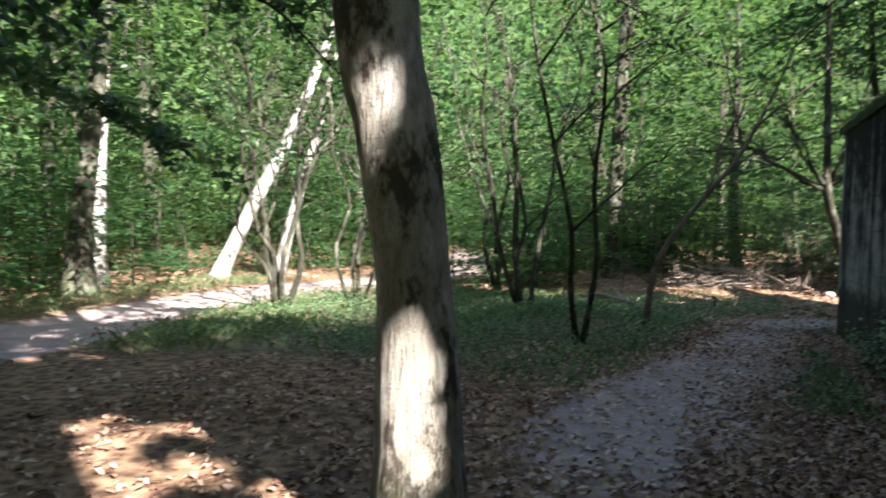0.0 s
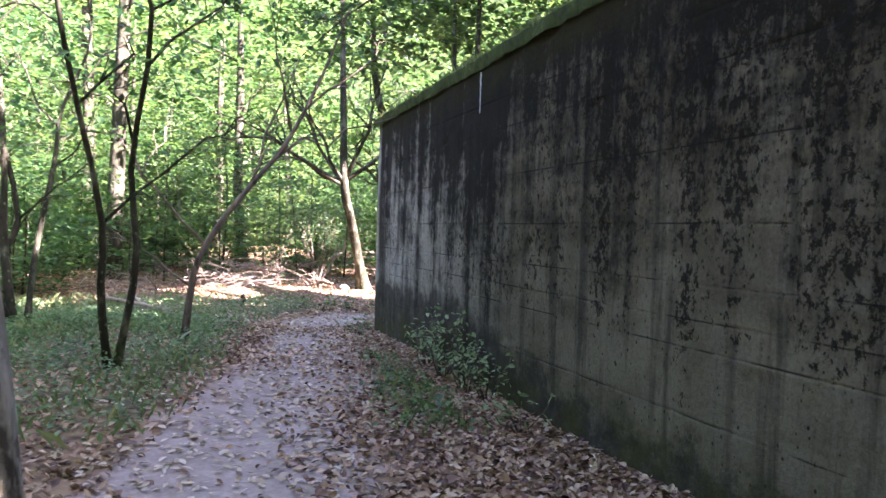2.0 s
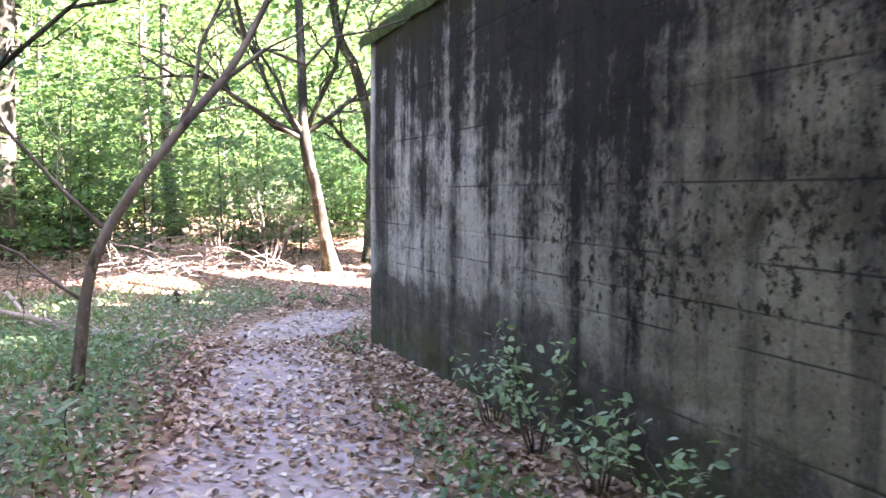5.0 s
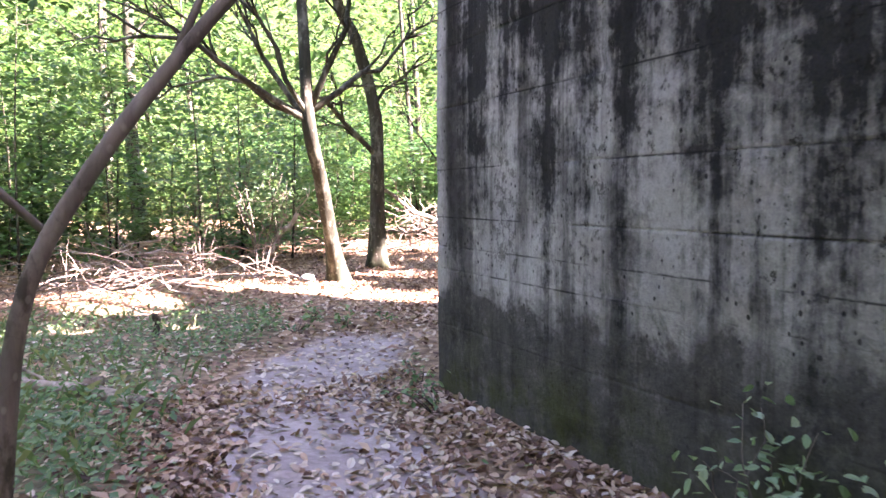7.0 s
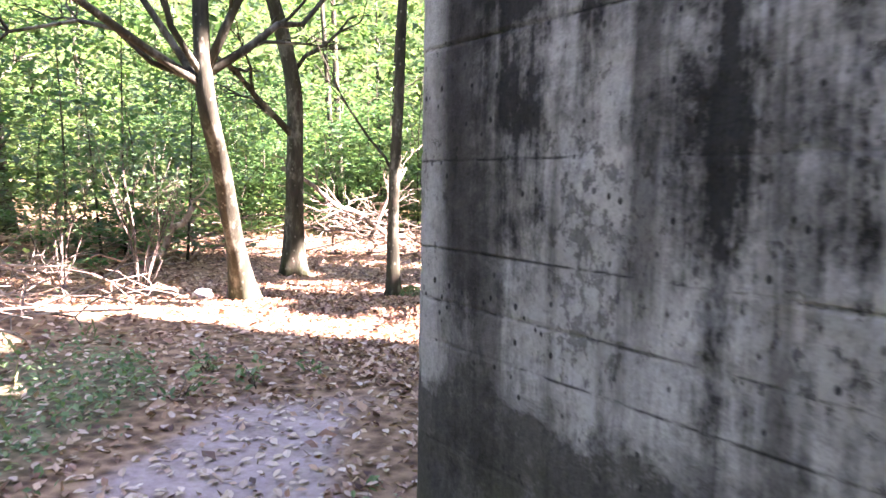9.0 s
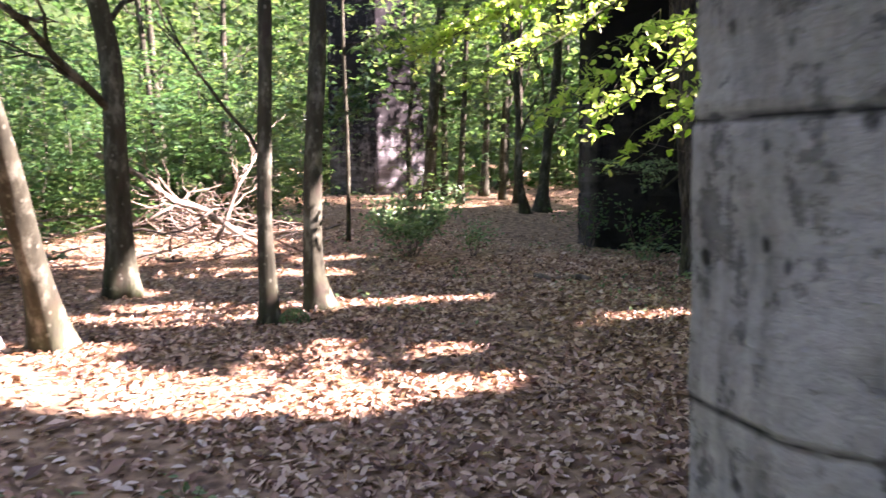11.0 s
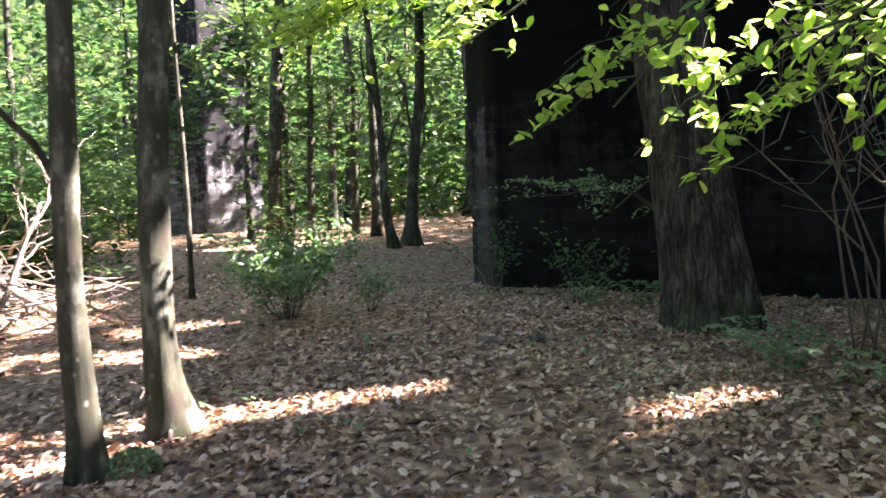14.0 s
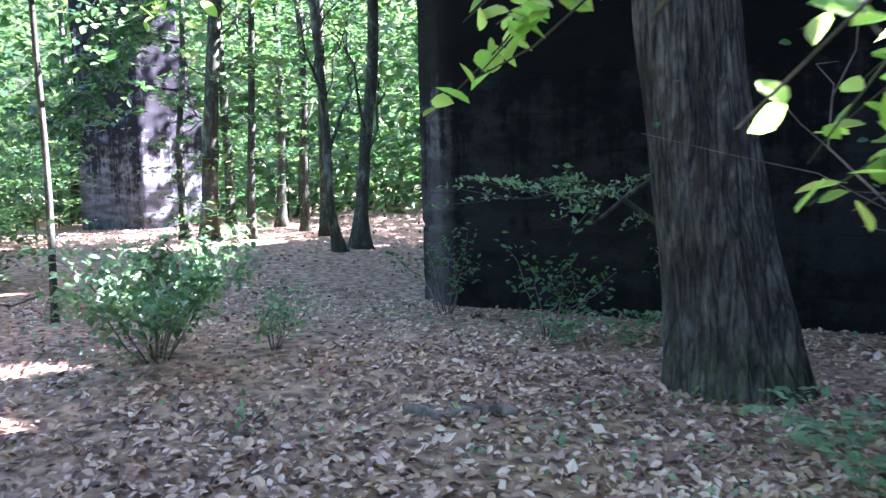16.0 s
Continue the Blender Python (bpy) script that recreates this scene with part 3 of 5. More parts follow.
# shafts of sunlight that reach the forest floor through gaps in the crowns: x, y, radius
SHAFTS = [(3.15, 3.26, 0.1), (2.85, 3.42, 0.2), (2.5, 3.6, 0.32), (2.1, 3.8, 0.38), (1.65, 4.2, 0.42), (1.25, 4.7, 0.42), (0.95, 5.2, 0.4), (1.1, 5.75, 0.25), (0.25, 5.6, 0.38), (-0.25, 5.8, 0.3), (-4.0, 1.0, 0.2), (-3.2, 2.6, 0.2), (-5.0, 3.0, 0.25), (-2.4, 3.6, 0.2), (-4.4, 4.4, 0.35), (-3.4, -0.2, 0.12), (-5.4, 0.6, 0.2), (-1.4, 3.4, 0.15), (-6.5, 5.0, 0.4), (1.3, 6.35, 0.35),
          (4.25, 6.5, 0.22), (4.65, 6.05, 0.2), (5.1, 5.65, 0.15), (2.4, 6.8, 0.2), (3.0, 6.5, 0.2), (2.0, 7.4, 0.25), (4.7, 3.85, 0.12), (5.4, 3.85, 0.12), (5.85, 3.7, 0.14), (4.65, 1.95, 0.18), (4.9, 1.7, 0.14),
          (-5.4, -9.3, 0.28), (-5.1, -8.9, 0.16), (-4.7, -9.15, 0.1), (-5.8, -8.8, 0.14), (-4.9, -8.4, 0.1), (-6.1, -8.4, 0.2), (-10.5, -0.6, 0.7), (-10.9, -3.2, 0.3), (-9.9, 0.4, 0.6), (-12.5, 2.7, 0.6), (-12.8, -0.9, 0.25),
          (-1.9, 4.9, 0.45), (-0.9, 5.6, 0.3), (-2.7, 5.6, 0.3), (0.4, 7.8, 0.3), (3.1, 7.15, 0.22), (2.8, 7.7, 0.25), (10.4, 11.6, 0.4), (11.6, 12.4, 0.4), (5.3, 11.0, 0.5), (6.2, 12.2, 0.5),
          (8.0, 13.5, 0.7), (19.4, 23.8, 1.1), (20.8, 23.8, 0.9), (-3.3, -10.0, 0.1), (15, 17, 1.0), (18, 18, 0.8), (2.9, 8.8, 0.25)]
# the heights at which shafts also strike upright things: x, y, z, radius
SPOTS = [(-3.42, -9.88, 0.95, 0.13), (-3.5, -9.88, 1.46, 0.08), (-3.62, -9.88, 2.1, 0.13), (-3.56, -9.88, 1.78, 0.07), (-3.36, -9.88, 0.55, 0.11), (-3.3, -9.9, 0.2, 0.09), (1.2, 6.15, 0.5, 0.25), (1.05, 5.95, 1.0, 0.22), (0.9, 5.7, 1.5, 0.22), (0.7, 5.45, 2.0, 0.2), (0.55, 5.3, 2.5, 0.2), (6.75, 8.5, 0.95, 0.22), (7.25, 8.4, 0.7, 0.15), (9.7, 6.6, 1.15, 0.16), (4.4, 10.5, 0.9, 0.4), (0.4, 7.8, 1.2, 0.4), (3.92, 6.28, 0.2, 0.2), (3.92, 6.28, 0.5, 0.2), (3.91, 6.28, 0.8, 0.16), (3.22, 6.06, 0.5, 0.12), (4.9, 2.7, 1.9, 0.16), (5.3, 2.4, 2.1, 0.2), (4.4, 3.3, 1.9, 0.2), (4.2, 2.85, 1.85, 0.3), (4.75, 3.5, 1.85, 0.22), (3.9, 2.6, 1.75, 0.25), (5.4, 4.9, 2.4, 0.3),
         (20.2, 23.9, 2.5, 1.1), (20.0, 23.9, 4.6, 0.5), (20.6, 23.9, 1.3, 0.8), (7.6, 6.0, 3.0, 0.5), (7.0, 7.0, 2.9, 0.4), (8.2, 5.4, 3.4, 0.4)]
BEAMS = [(np.array([x, y, 0.0]), r) for x, y, r in SHAFTS] + [(np.array([x, y, z]), r) for x, y, z, r in SPOTS]


# the shafts that also pass between the low boughs
LOW_BEAMS = [b for b in BEAMS if (3.3 > b[0][0] > 0.8 and 3.0 < b[0][1] < 5.5) or (3.0 < b[0][0] < 4.2 and 6.0 < b[0][1] < 6.6)]


def lit_gap(p, beams=BEAMS):
    """True for the points that stand in the way of a shaft of sunlight."""
    hit = np.zeros(len(p), bool)
    for o, r in beams:
        d = p - o
        along = d @ TO_SUN
        off = np.linalg.norm(d - along[:, None] * TO_SUN, axis=1)
        hit |= (off < r + np.clip(along * 0.01, 0, 0.12) * (r > 0.1)) & (along > 0.8)
    return hit


def leaf_arrays(centres, size, rng, flat=0.6, near=False, droop=0.15):
    """One folded leaf at each centre; flat = how level the blades lie."""
    n = len(centres)
    yaw = rng.uniform(0, 2 * math.pi, n)
    tilt = rng.normal(0, (1 - flat) * 0.9 + 0.08, n) - droop
    roll = rng.normal(0, (1 - flat) * 0.9 + 0.08, n)
    s = size * rng.uniform(0.65, 1.25, n)
    fwd = np.stack([np.cos(yaw) * np.cos(tilt), np.sin(yaw) * np.cos(tilt), np.sin(tilt)], -1)
    side = np.stack([-np.sin(yaw) * np.cos(roll), np.cos(yaw) * np.cos(roll), np.sin(roll)], -1)
    up = np.cross(fwd, side)
    if near:
        shape = [(0, -0.5, 0), (0.2, -0.32, 0.05), (0.31, -0.05, 0.07), (0.22, 0.25, 0.04), (0, 0.52, -0.06), (-0.22, 0.25, 0.04), (-0.31, -0.05, 0.07), (-0.2, -0.32, 0.05)]
        tris = [(0, 1, 2), (0, 2, 3), (0, 3, 4), (0, 4, 5), (0, 5, 6), (0, 6, 7)]
    else:
        shape = [(0, -0.5, 0), (0.3, -0.02, 0.06), (0, 0.5, -0.03), (-0.3, -0.02, 0.06)]
        tris = [(0, 1, 2), (0, 2, 3)]
    k = len(shape)
    sh = np.array(shape)
    v = centres[:, None, :] + s[:, None, None] * (sh[None, :, 0, None] * side[:, None] + sh[None, :, 1, None] * fwd[:, None] + sh[None, :, 2, None] * up[:, None])
    f = (np.arange(n) * k)[:, None, None] + np.array(tris)[None]
    return v.reshape(-1, 3), f.reshape(-1, 3)


def sprays(centre, radii, count, leaves, rng, disc=0.55, hollow=0.25):
    """Leaf places in level sprays, scattered through an ellipsoid."""
    d = rng.normal(0, 1, (count, 3))
    d /= np.linalg.norm(d, axis=1)[:, None]
    d *= rng.uniform(hollow, 1, count)[:, None] ** 0.6
    c = np.asarray(centre) + d * np.asarray(radii)
    ang = rng.uniform(0, 6.283, (count, leaves))
    rad = disc * np.sqrt(rng.uniform(0, 1, (count, leaves))) * rng.uniform(0.6, 1.3, (count, 1))
    p = np.stack([np.cos(ang) * rad, np.sin(ang) * rad * 0.7, rng.normal(0, 0.045, (count, leaves)) - 0.16 * rad], -1)
    return (c[:, None] + p).reshape(-1, 3)


def near_walk(p, gap):
    """True for leaf places that would crowd the line walked."""
    d = line_distance(p[:, 0], p[:, 1], [(a[0], a[1]) for _, a, _, _ in PATH])
    return (d < gap) & (p[:, 2] < 2.6)


def crown(name, parent, points, size, material, rng, flat=0.6, near=False, gap=0.9, label=""):
    p = points[~lit_gap(points)]
    p = p[~near_walk(p, gap)]
    p = p[p[:, 2] > 0.05]
    p = p[~((line_distance(p[:, 0], p[:, 1], TRAIL) < 4.4) & (p[:, 2] > 4.3) & (p[:, 1] > -7.5) & (np.arange(len(p)) % 5 > 0))]
    inside = (p[:, 0] > -0.1) & (p[:, 0] < 2.7) & (p[:, 1] < 0.35) & (p[:, 1] > -20) & (p[:, 2] < 3.3)
    p = p[~inside]
    if not len(p):
        return None
    v, f = leaf_arrays(p, size, rng, flat, near)
    return mesh_part(name, np_mesh(name, v - np.array(parent.location), f, False), material, parent, label)


def timber(name, parent, path, radii, material, sides=10, bumps=0.04, seed=0, flare=0.0, label="", ridges=0.0):
    v, f = tube(path, radii, sides, bumps, seed, flare, ridges)
    return mesh_part(name, np_mesh(name, v - np.array(parent.location), f), material, parent, label)


def limbs_from(rng, start, heading, length, radius, depth=2, wobble=0.1):
    """A limb and its smaller branches: a list of (path, radii)."""
    end = np.asarray(start) + np.asarray(heading) * length
    p = bend(start, end, length * 0.04, 6, int(rng.integers(1e6)), wobble * length * 0.35)
    out = [(p, np.linspace(radius, radius * 0.3, 6))]
    if depth:
        for t in rng.uniform(0.3, 0.95, int(rng.integers(3, 6))):
            i = min(int(t * 5), 4)
            h = np.asarray(heading) + rng.normal(0, 0.55, 3)
            h[2] += 0.12
            h /= np.linalg.norm(h)
            out += limbs_from(rng, p[i], h, length * rng.uniform(0.3, 0.55), max(radius * 0.45, 0.004), depth - 1, wobble)
    return out


def add_limbs(parent, limbs, material, name="limb", sides=6):
    v, f = joined([tube(p, r, sides if r[0] > 0.02 else 4) for p, r in limbs])
    return mesh_part(name, np_mesh(name, v - np.array(parent.location), f), material, parent)


# ---- ground ----


def make_ground():
    s = np.linspace(-1, 1, 271)
    line = np.sinh(s * 5.4) / math.sinh(5.4) * 420
    gx, gy = np.meshgrid(line + 1.0, line + 0.5, indexing="ij")
    gz = ground_z(gx, gy)
    n = len(line)
    v = np.stack([gx, gy, gz], -1).reshape(-1, 3)
    i, j = np.meshgrid(np.arange(n - 1), np.arange(n - 1), indexing="ij")
    a = i * n + j
    f = np.stack([a, a + n, a + n + 1, a + 1], -1).reshape(-1, 4)
    me = np_mesh("ground", v, f)
    for name, values in (("path", trail_mask(gx, gy)), ("green", green_mask(gx, gy))):
        at = me.attributes.new(name, "FLOAT", "POINT")
        at.data.foreach_set("value", values.ravel().astype(np.float32))
    tagged(mesh_part("ground", me, SOIL), "brown forest floor with a trodden grey earth path", "ground", kind="structure")
    a = np.linspace(0, 2 * math.pi, 721)
    ring = np.stack([np.cos(a) * 120 + 5, np.sin(a) * 120 + 5], -1)
    top = 44 + 2.0 * np.sin(a * 11) + 2.4 * np.sin(a * 31 + 1) + 1.5 * np.sin(a * 67)
    v = np.concatenate([np.c_[ring, np.full(721, -2.0)], np.c_[ring, top]])
    k = np.arange(720)
    f = np.stack([k, k + 1, k + 722, k + 721], -1)
    tagged(mesh_part("backdrop", np_mesh("backdrop", v, f), BACKDROP), "green wall of distant woodland", "woods", kind="structure")


make_ground()

# ---- concrete blocks ----
LIFTS = [0.45, 0.84, 1.0, 1.2, 1.53, 1.95, 2.36, 2.62]


def wall_skin(outline, heights, lean=None, joints=LIFTS, seed=0, rough=0.006):
    """The upright skin of a block round an outline of (x, y) points, with recessed board joints."""
    out = np.asarray(outline, float)
    nxt = np.roll(out, -1, axis=0)
    prv = np.roll(out, 1, axis=0)
    t = nxt - prv
    normal = np.stack([t[:, 1], -t[:, 0]], -1)
    normal /= np.linalg.norm(normal, axis=1)[:, None] + 1e-9
    rows = []
    run = np.concatenate([[0], np.cumsum(np.linalg.norm(np.diff(out, axis=0), axis=1))])
    for z in heights:
        d = rough * (wave(run, np.full_like(run, z * 1.7), seed + 1, 2.6) + 0.8 * wave(run, np.full_like(run, z * 2), seed + 2, 11))
        band = sum(z > h for h in joints)
        d = d + 0.0012 * np.sin(band * 12.9898 + seed + np.floor(run / 2.4 + band * 0.37) * 4.1)
        near = min(abs(z - h) for h in joints)
        if near < 0.004:
            d = d - 0.008 * np.clip(0.3 + wave(run, np.full_like(run, z * 9), seed + 3, 2.2), 0, 1)
        d = d - 0.045 * np.clip(wave(run, np.full_like(run, z * 5), seed + 4, 5.0) - 0.78, 0, 1)
        shift = lean(z) if lean else (0.0, 0.0)
        rows.append(np.c_[out + normal * d[:, None] + np.array(shift), np.full(len(out), z)])
    return np.array(rows)


def block_mesh(name, outline, heights, top=None, **kw):
    rows = wall_skin(outline, heights, **kw)
    m, n = rows.shape[:2]
    if top is not None:
        rows[..., 2] = rows[..., 2] * (1 + (top(rows[..., 0], rows[..., 1]) / heights[-1] - 1) * np.clip(rows[..., 2] / heights[-1], 0, 1))
    v = rows.reshape(-1, 3)
    i, j = np.meshgrid(np.arange(m - 1), np.arange(n), indexing="ij")
    f = np.stack([i * n + j, i * n + (j + 1) % n, (i + 1) * n + (j + 1) % n, (i + 1) * n + j], -1).reshape(-1, 4)
    f = np.concatenate([f[:, [0, 1, 2]], f[:, [0, 2, 3]]])
    c = v[-n:].mean(axis=0)
    hi = len(v)
    k = np.arange(n)
    cap = np.stack([(m - 1) * n + k, (m - 1) * n + (k + 1) % n, np.full(n, hi)], -1)
    me = np_mesh(name, np.concatenate([v, c[None]]), np.concatenate([f, cap]), True)
    mark = np.array([1.0 if min(abs(z - h) for h in kw.get("joints", LIFTS)) < 0.004 else 0.0 for z in heights])
    at = me.attributes.new("joint", "FLOAT", "POINT")
    at.data.foreach_set("value", np.concatenate([np.repeat(mark, n), [0.0]]).astype(np.float32))
    return me


def edge_points(corners, step):
    out = []
    for (a, b), s in zip(zip(corners, corners[1:] + corners[:1]), step):
        a, b = np.array(a, float), np.array(b, float)
        k = max(2, int(np.linalg.norm(b - a) / s))
        out += [a + (b - a) * i / k for i in range(k)]
    return out


def lift_heights(lo, hi, joints, step=0.07):
    z = set(np.round(np.arange(lo, hi + 0.001, step), 3)) | {hi}
    for h in joints:
        if lo < h < hi:
            z |= {round(h - 0.02, 3), round(h - 0.008, 3), round(h, 3), round(h + 0.008, 3), round(h + 0.02, 3)}
    return sorted(z)


def roof_top(x, y):
    return 3.05 + 0.034 * np.clip(-y, 0, 30) + 0.0 * x


def make_bunkers():
    a = thing("concrete_bunker", 0, 0, 0, "long low concrete bunker, black streaks and moss on board-marked walls", "bunker")
    corners = [(0.0, -20.0), (2.6, -20.0), (2.6, 0.2), (0.08, 0.2), (0.0, 0.04)]
    edge = edge_points(corners, [0.6, 0.6, 0.3, 0.05, 0.05])
    mesh_part("wall", block_mesh("wall", edge, lift_heights(-0.35, 3.05, LIFTS, 0.06), roof_top, seed=2), CONCRETE, a)
    # soil and moss on the roof, hanging a little over the rim
    ys = np.arange(-20.1, 0.32, 0.12)
    prof = [(-0.03, -0.10), (-0.05, 0.01), (0.02, 0.055), (0.15, 0.09), (0.5, 0.15), (1.4, 0.2), (2.3, 0.14), (2.66, -0.05)]
    r = np.random.default_rng(4)
    v = np.array([[px + r.normal(0, 0.012), y, roof_top(0, y) + pz + 0.03 * wave(np.array(y), np.array(px), 6, 4) * (0.35 if px < 0.05 else 1) - (0.05 if i in (0, len(ys) - 1) else 0)] for i, y in enumerate(ys) for px, pz in prof])
    n = len(prof)
    i, j = np.meshgrid(np.arange(len(ys) - 1), np.arange(n - 1), indexing="ij")
    q = i * n + j
    f = np.stack([q, q + n, q + n + 1, q + 1], -1).reshape(-1, 4)[:, ::-1]
    mesh_part("roof_moss", np_mesh("roof_moss", v, f), MOSS, a, "dark green moss cushion along the roof edge")
    # pale lime run near the top
    bm = bmesh.new()
    for k in range(4):
        z0 = 3.06 - k * 0.1
        w = 0.02 - 0.003 * k
        vs = [bm.verts.new(p) for p in ((-0.012, -4.05 - w, z0), (-0.012, -4.05 + w, z0), (-0.012, -4.04 + w, z0 - 0.1), (-0.012, -4.04 - w, z0 - 0.1))]
        bm.faces.new(vs)
    lime = Nodes("lime_run")
    part("lime_streak", bm, lime.done(lime.ramp(lime.noise(lime.pos, 30), (0.3, 0.35), (0.7, 0.7))), a, "white lime run down the wall")

    b = thing("concrete_bunker", 11.8, 6, -0.3, "tall concrete bunker behind an oak, deep shade put into its colour", "bunker")
    corners = [(11.6, -6.0), (17.0, -6.0), (17.0, 9.3), (11.95, 9.3), (11.6, 8.75)]
    edge = edge_points(corners, [0.8, 0.8, 0.5, 0.15, 0.13])
    me = block_mesh("wall", edge, lift_heights(-0.6, 4.6, [0.3 + 0.45 * i for i in range(14)], 0.12), seed=7, joints=[0.3 + 0.45 * i for i in range(14)], rough=0.012)
    me.transform(Matrix.Translation((-11.8, -6, 0.3)))
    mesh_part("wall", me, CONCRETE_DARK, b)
    bm = bmesh.new()
    bmesh.ops.create_cube(bm, size=1, matrix=Matrix.Translation((2.75, -4.35, 5.02)) @ Matrix.Diagonal((5.7, 15.6, 0.26, 1)))
    bmesh.ops.bevel(bm, geom=bm.edges[:], offset=0.04, segments=2)
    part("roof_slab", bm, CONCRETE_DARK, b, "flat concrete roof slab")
    # corner sheet in a paler copy of the wall, less shade painted in
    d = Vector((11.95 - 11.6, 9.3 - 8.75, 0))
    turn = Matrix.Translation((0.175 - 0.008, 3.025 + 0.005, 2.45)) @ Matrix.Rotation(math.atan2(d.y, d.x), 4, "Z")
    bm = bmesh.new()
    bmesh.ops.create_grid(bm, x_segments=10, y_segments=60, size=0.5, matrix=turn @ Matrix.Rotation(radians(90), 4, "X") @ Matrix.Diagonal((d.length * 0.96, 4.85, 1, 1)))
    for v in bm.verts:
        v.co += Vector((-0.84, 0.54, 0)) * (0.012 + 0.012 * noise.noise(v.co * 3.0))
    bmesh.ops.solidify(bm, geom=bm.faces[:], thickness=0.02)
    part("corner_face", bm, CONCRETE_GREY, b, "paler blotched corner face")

    c = thing("concrete_tower", 18.9, 24.0, -0.2, "battered concrete tower ruin with one sunlit face", "ruin")
    corners = [(18.9, 27.0), (18.9, 24.0), (21.5, 24.0), (21.5, 27.0)]
    edge = edge_points(corners, [0.2, 0.2, 0.3, 0.3])
    js = [0.5 + 0.6 * i for i in range(15)]
    me = block_mesh("wall", edge, lift_heights(-0.6, 9.4, js, 0.14), seed=9, joints=js, rough=0.03)
    for v in me.vertices:
        t = max(0, min(1, v.co.z / 7.4))
        step = 0.35 * (v.co.z > 4.3) + 0.25 * (v.co.z > 5.8)
        v.co.x = 18.9 + (v.co.x - 18.9) * (1 - 0.16 * t) - step * (v.co.x - 18.9) / 2.6
    me.transform(Matrix.Translation((-18.9, -24.0, 0.2)))
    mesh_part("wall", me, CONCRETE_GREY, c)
    for z, w, d in ((4.34, 2.3, 2.95), (5.84, 2.0, 2.9)):
        bm = bmesh.new()
        bmesh.ops.create_cube(bm, size=1, matrix=Matrix.Translation((w / 2 - 0.04, d / 2 - 0.05, z + 0.2)) @ Matrix.Diagonal((w, d, 0.1, 1)))
        bmesh.ops.bevel(bm, geom=bm.edges[:], offset=0.02, segments=1)
        part("ledge", bm, CONCRETE_GREY, c, "narrow broken concrete ledge")


make_bunkers()

# ---- trees beside the walk ----


def tree(name, x, y, spine, radii, material, label, category="tree", group="", sides=14, bumps=0.04, flare=0.5, seed=1, steps=22, ridges=0.0):
    """A trunk along spine, given as offsets from its foot."""
    base = thing(name, x, y, float(ground_z(np.array(x), np.array(y))) - 0.05, label, category, group)
    pts = smooth_path([(x + dx, y + dy, z + (base.location.z if z == 0 else 0)) for dx, dy, z in spine], steps)
    rr = np.interp(np.linspace(0, 1, steps), np.linspace(0, 1, len(radii)), radii)
    timber("trunk", base, pts, rr, material, sides, bumps, seed, flare, "", ridges)
    return base, pts


def high_crown(base, centre, radii, rng, count=70, leaves=22, size=0.2, material=None, disc=0.7):
    return crown("crown", base, sprays(centre, radii, count, leaves, rng, disc), size, material or LEAF, rng, 0.7)


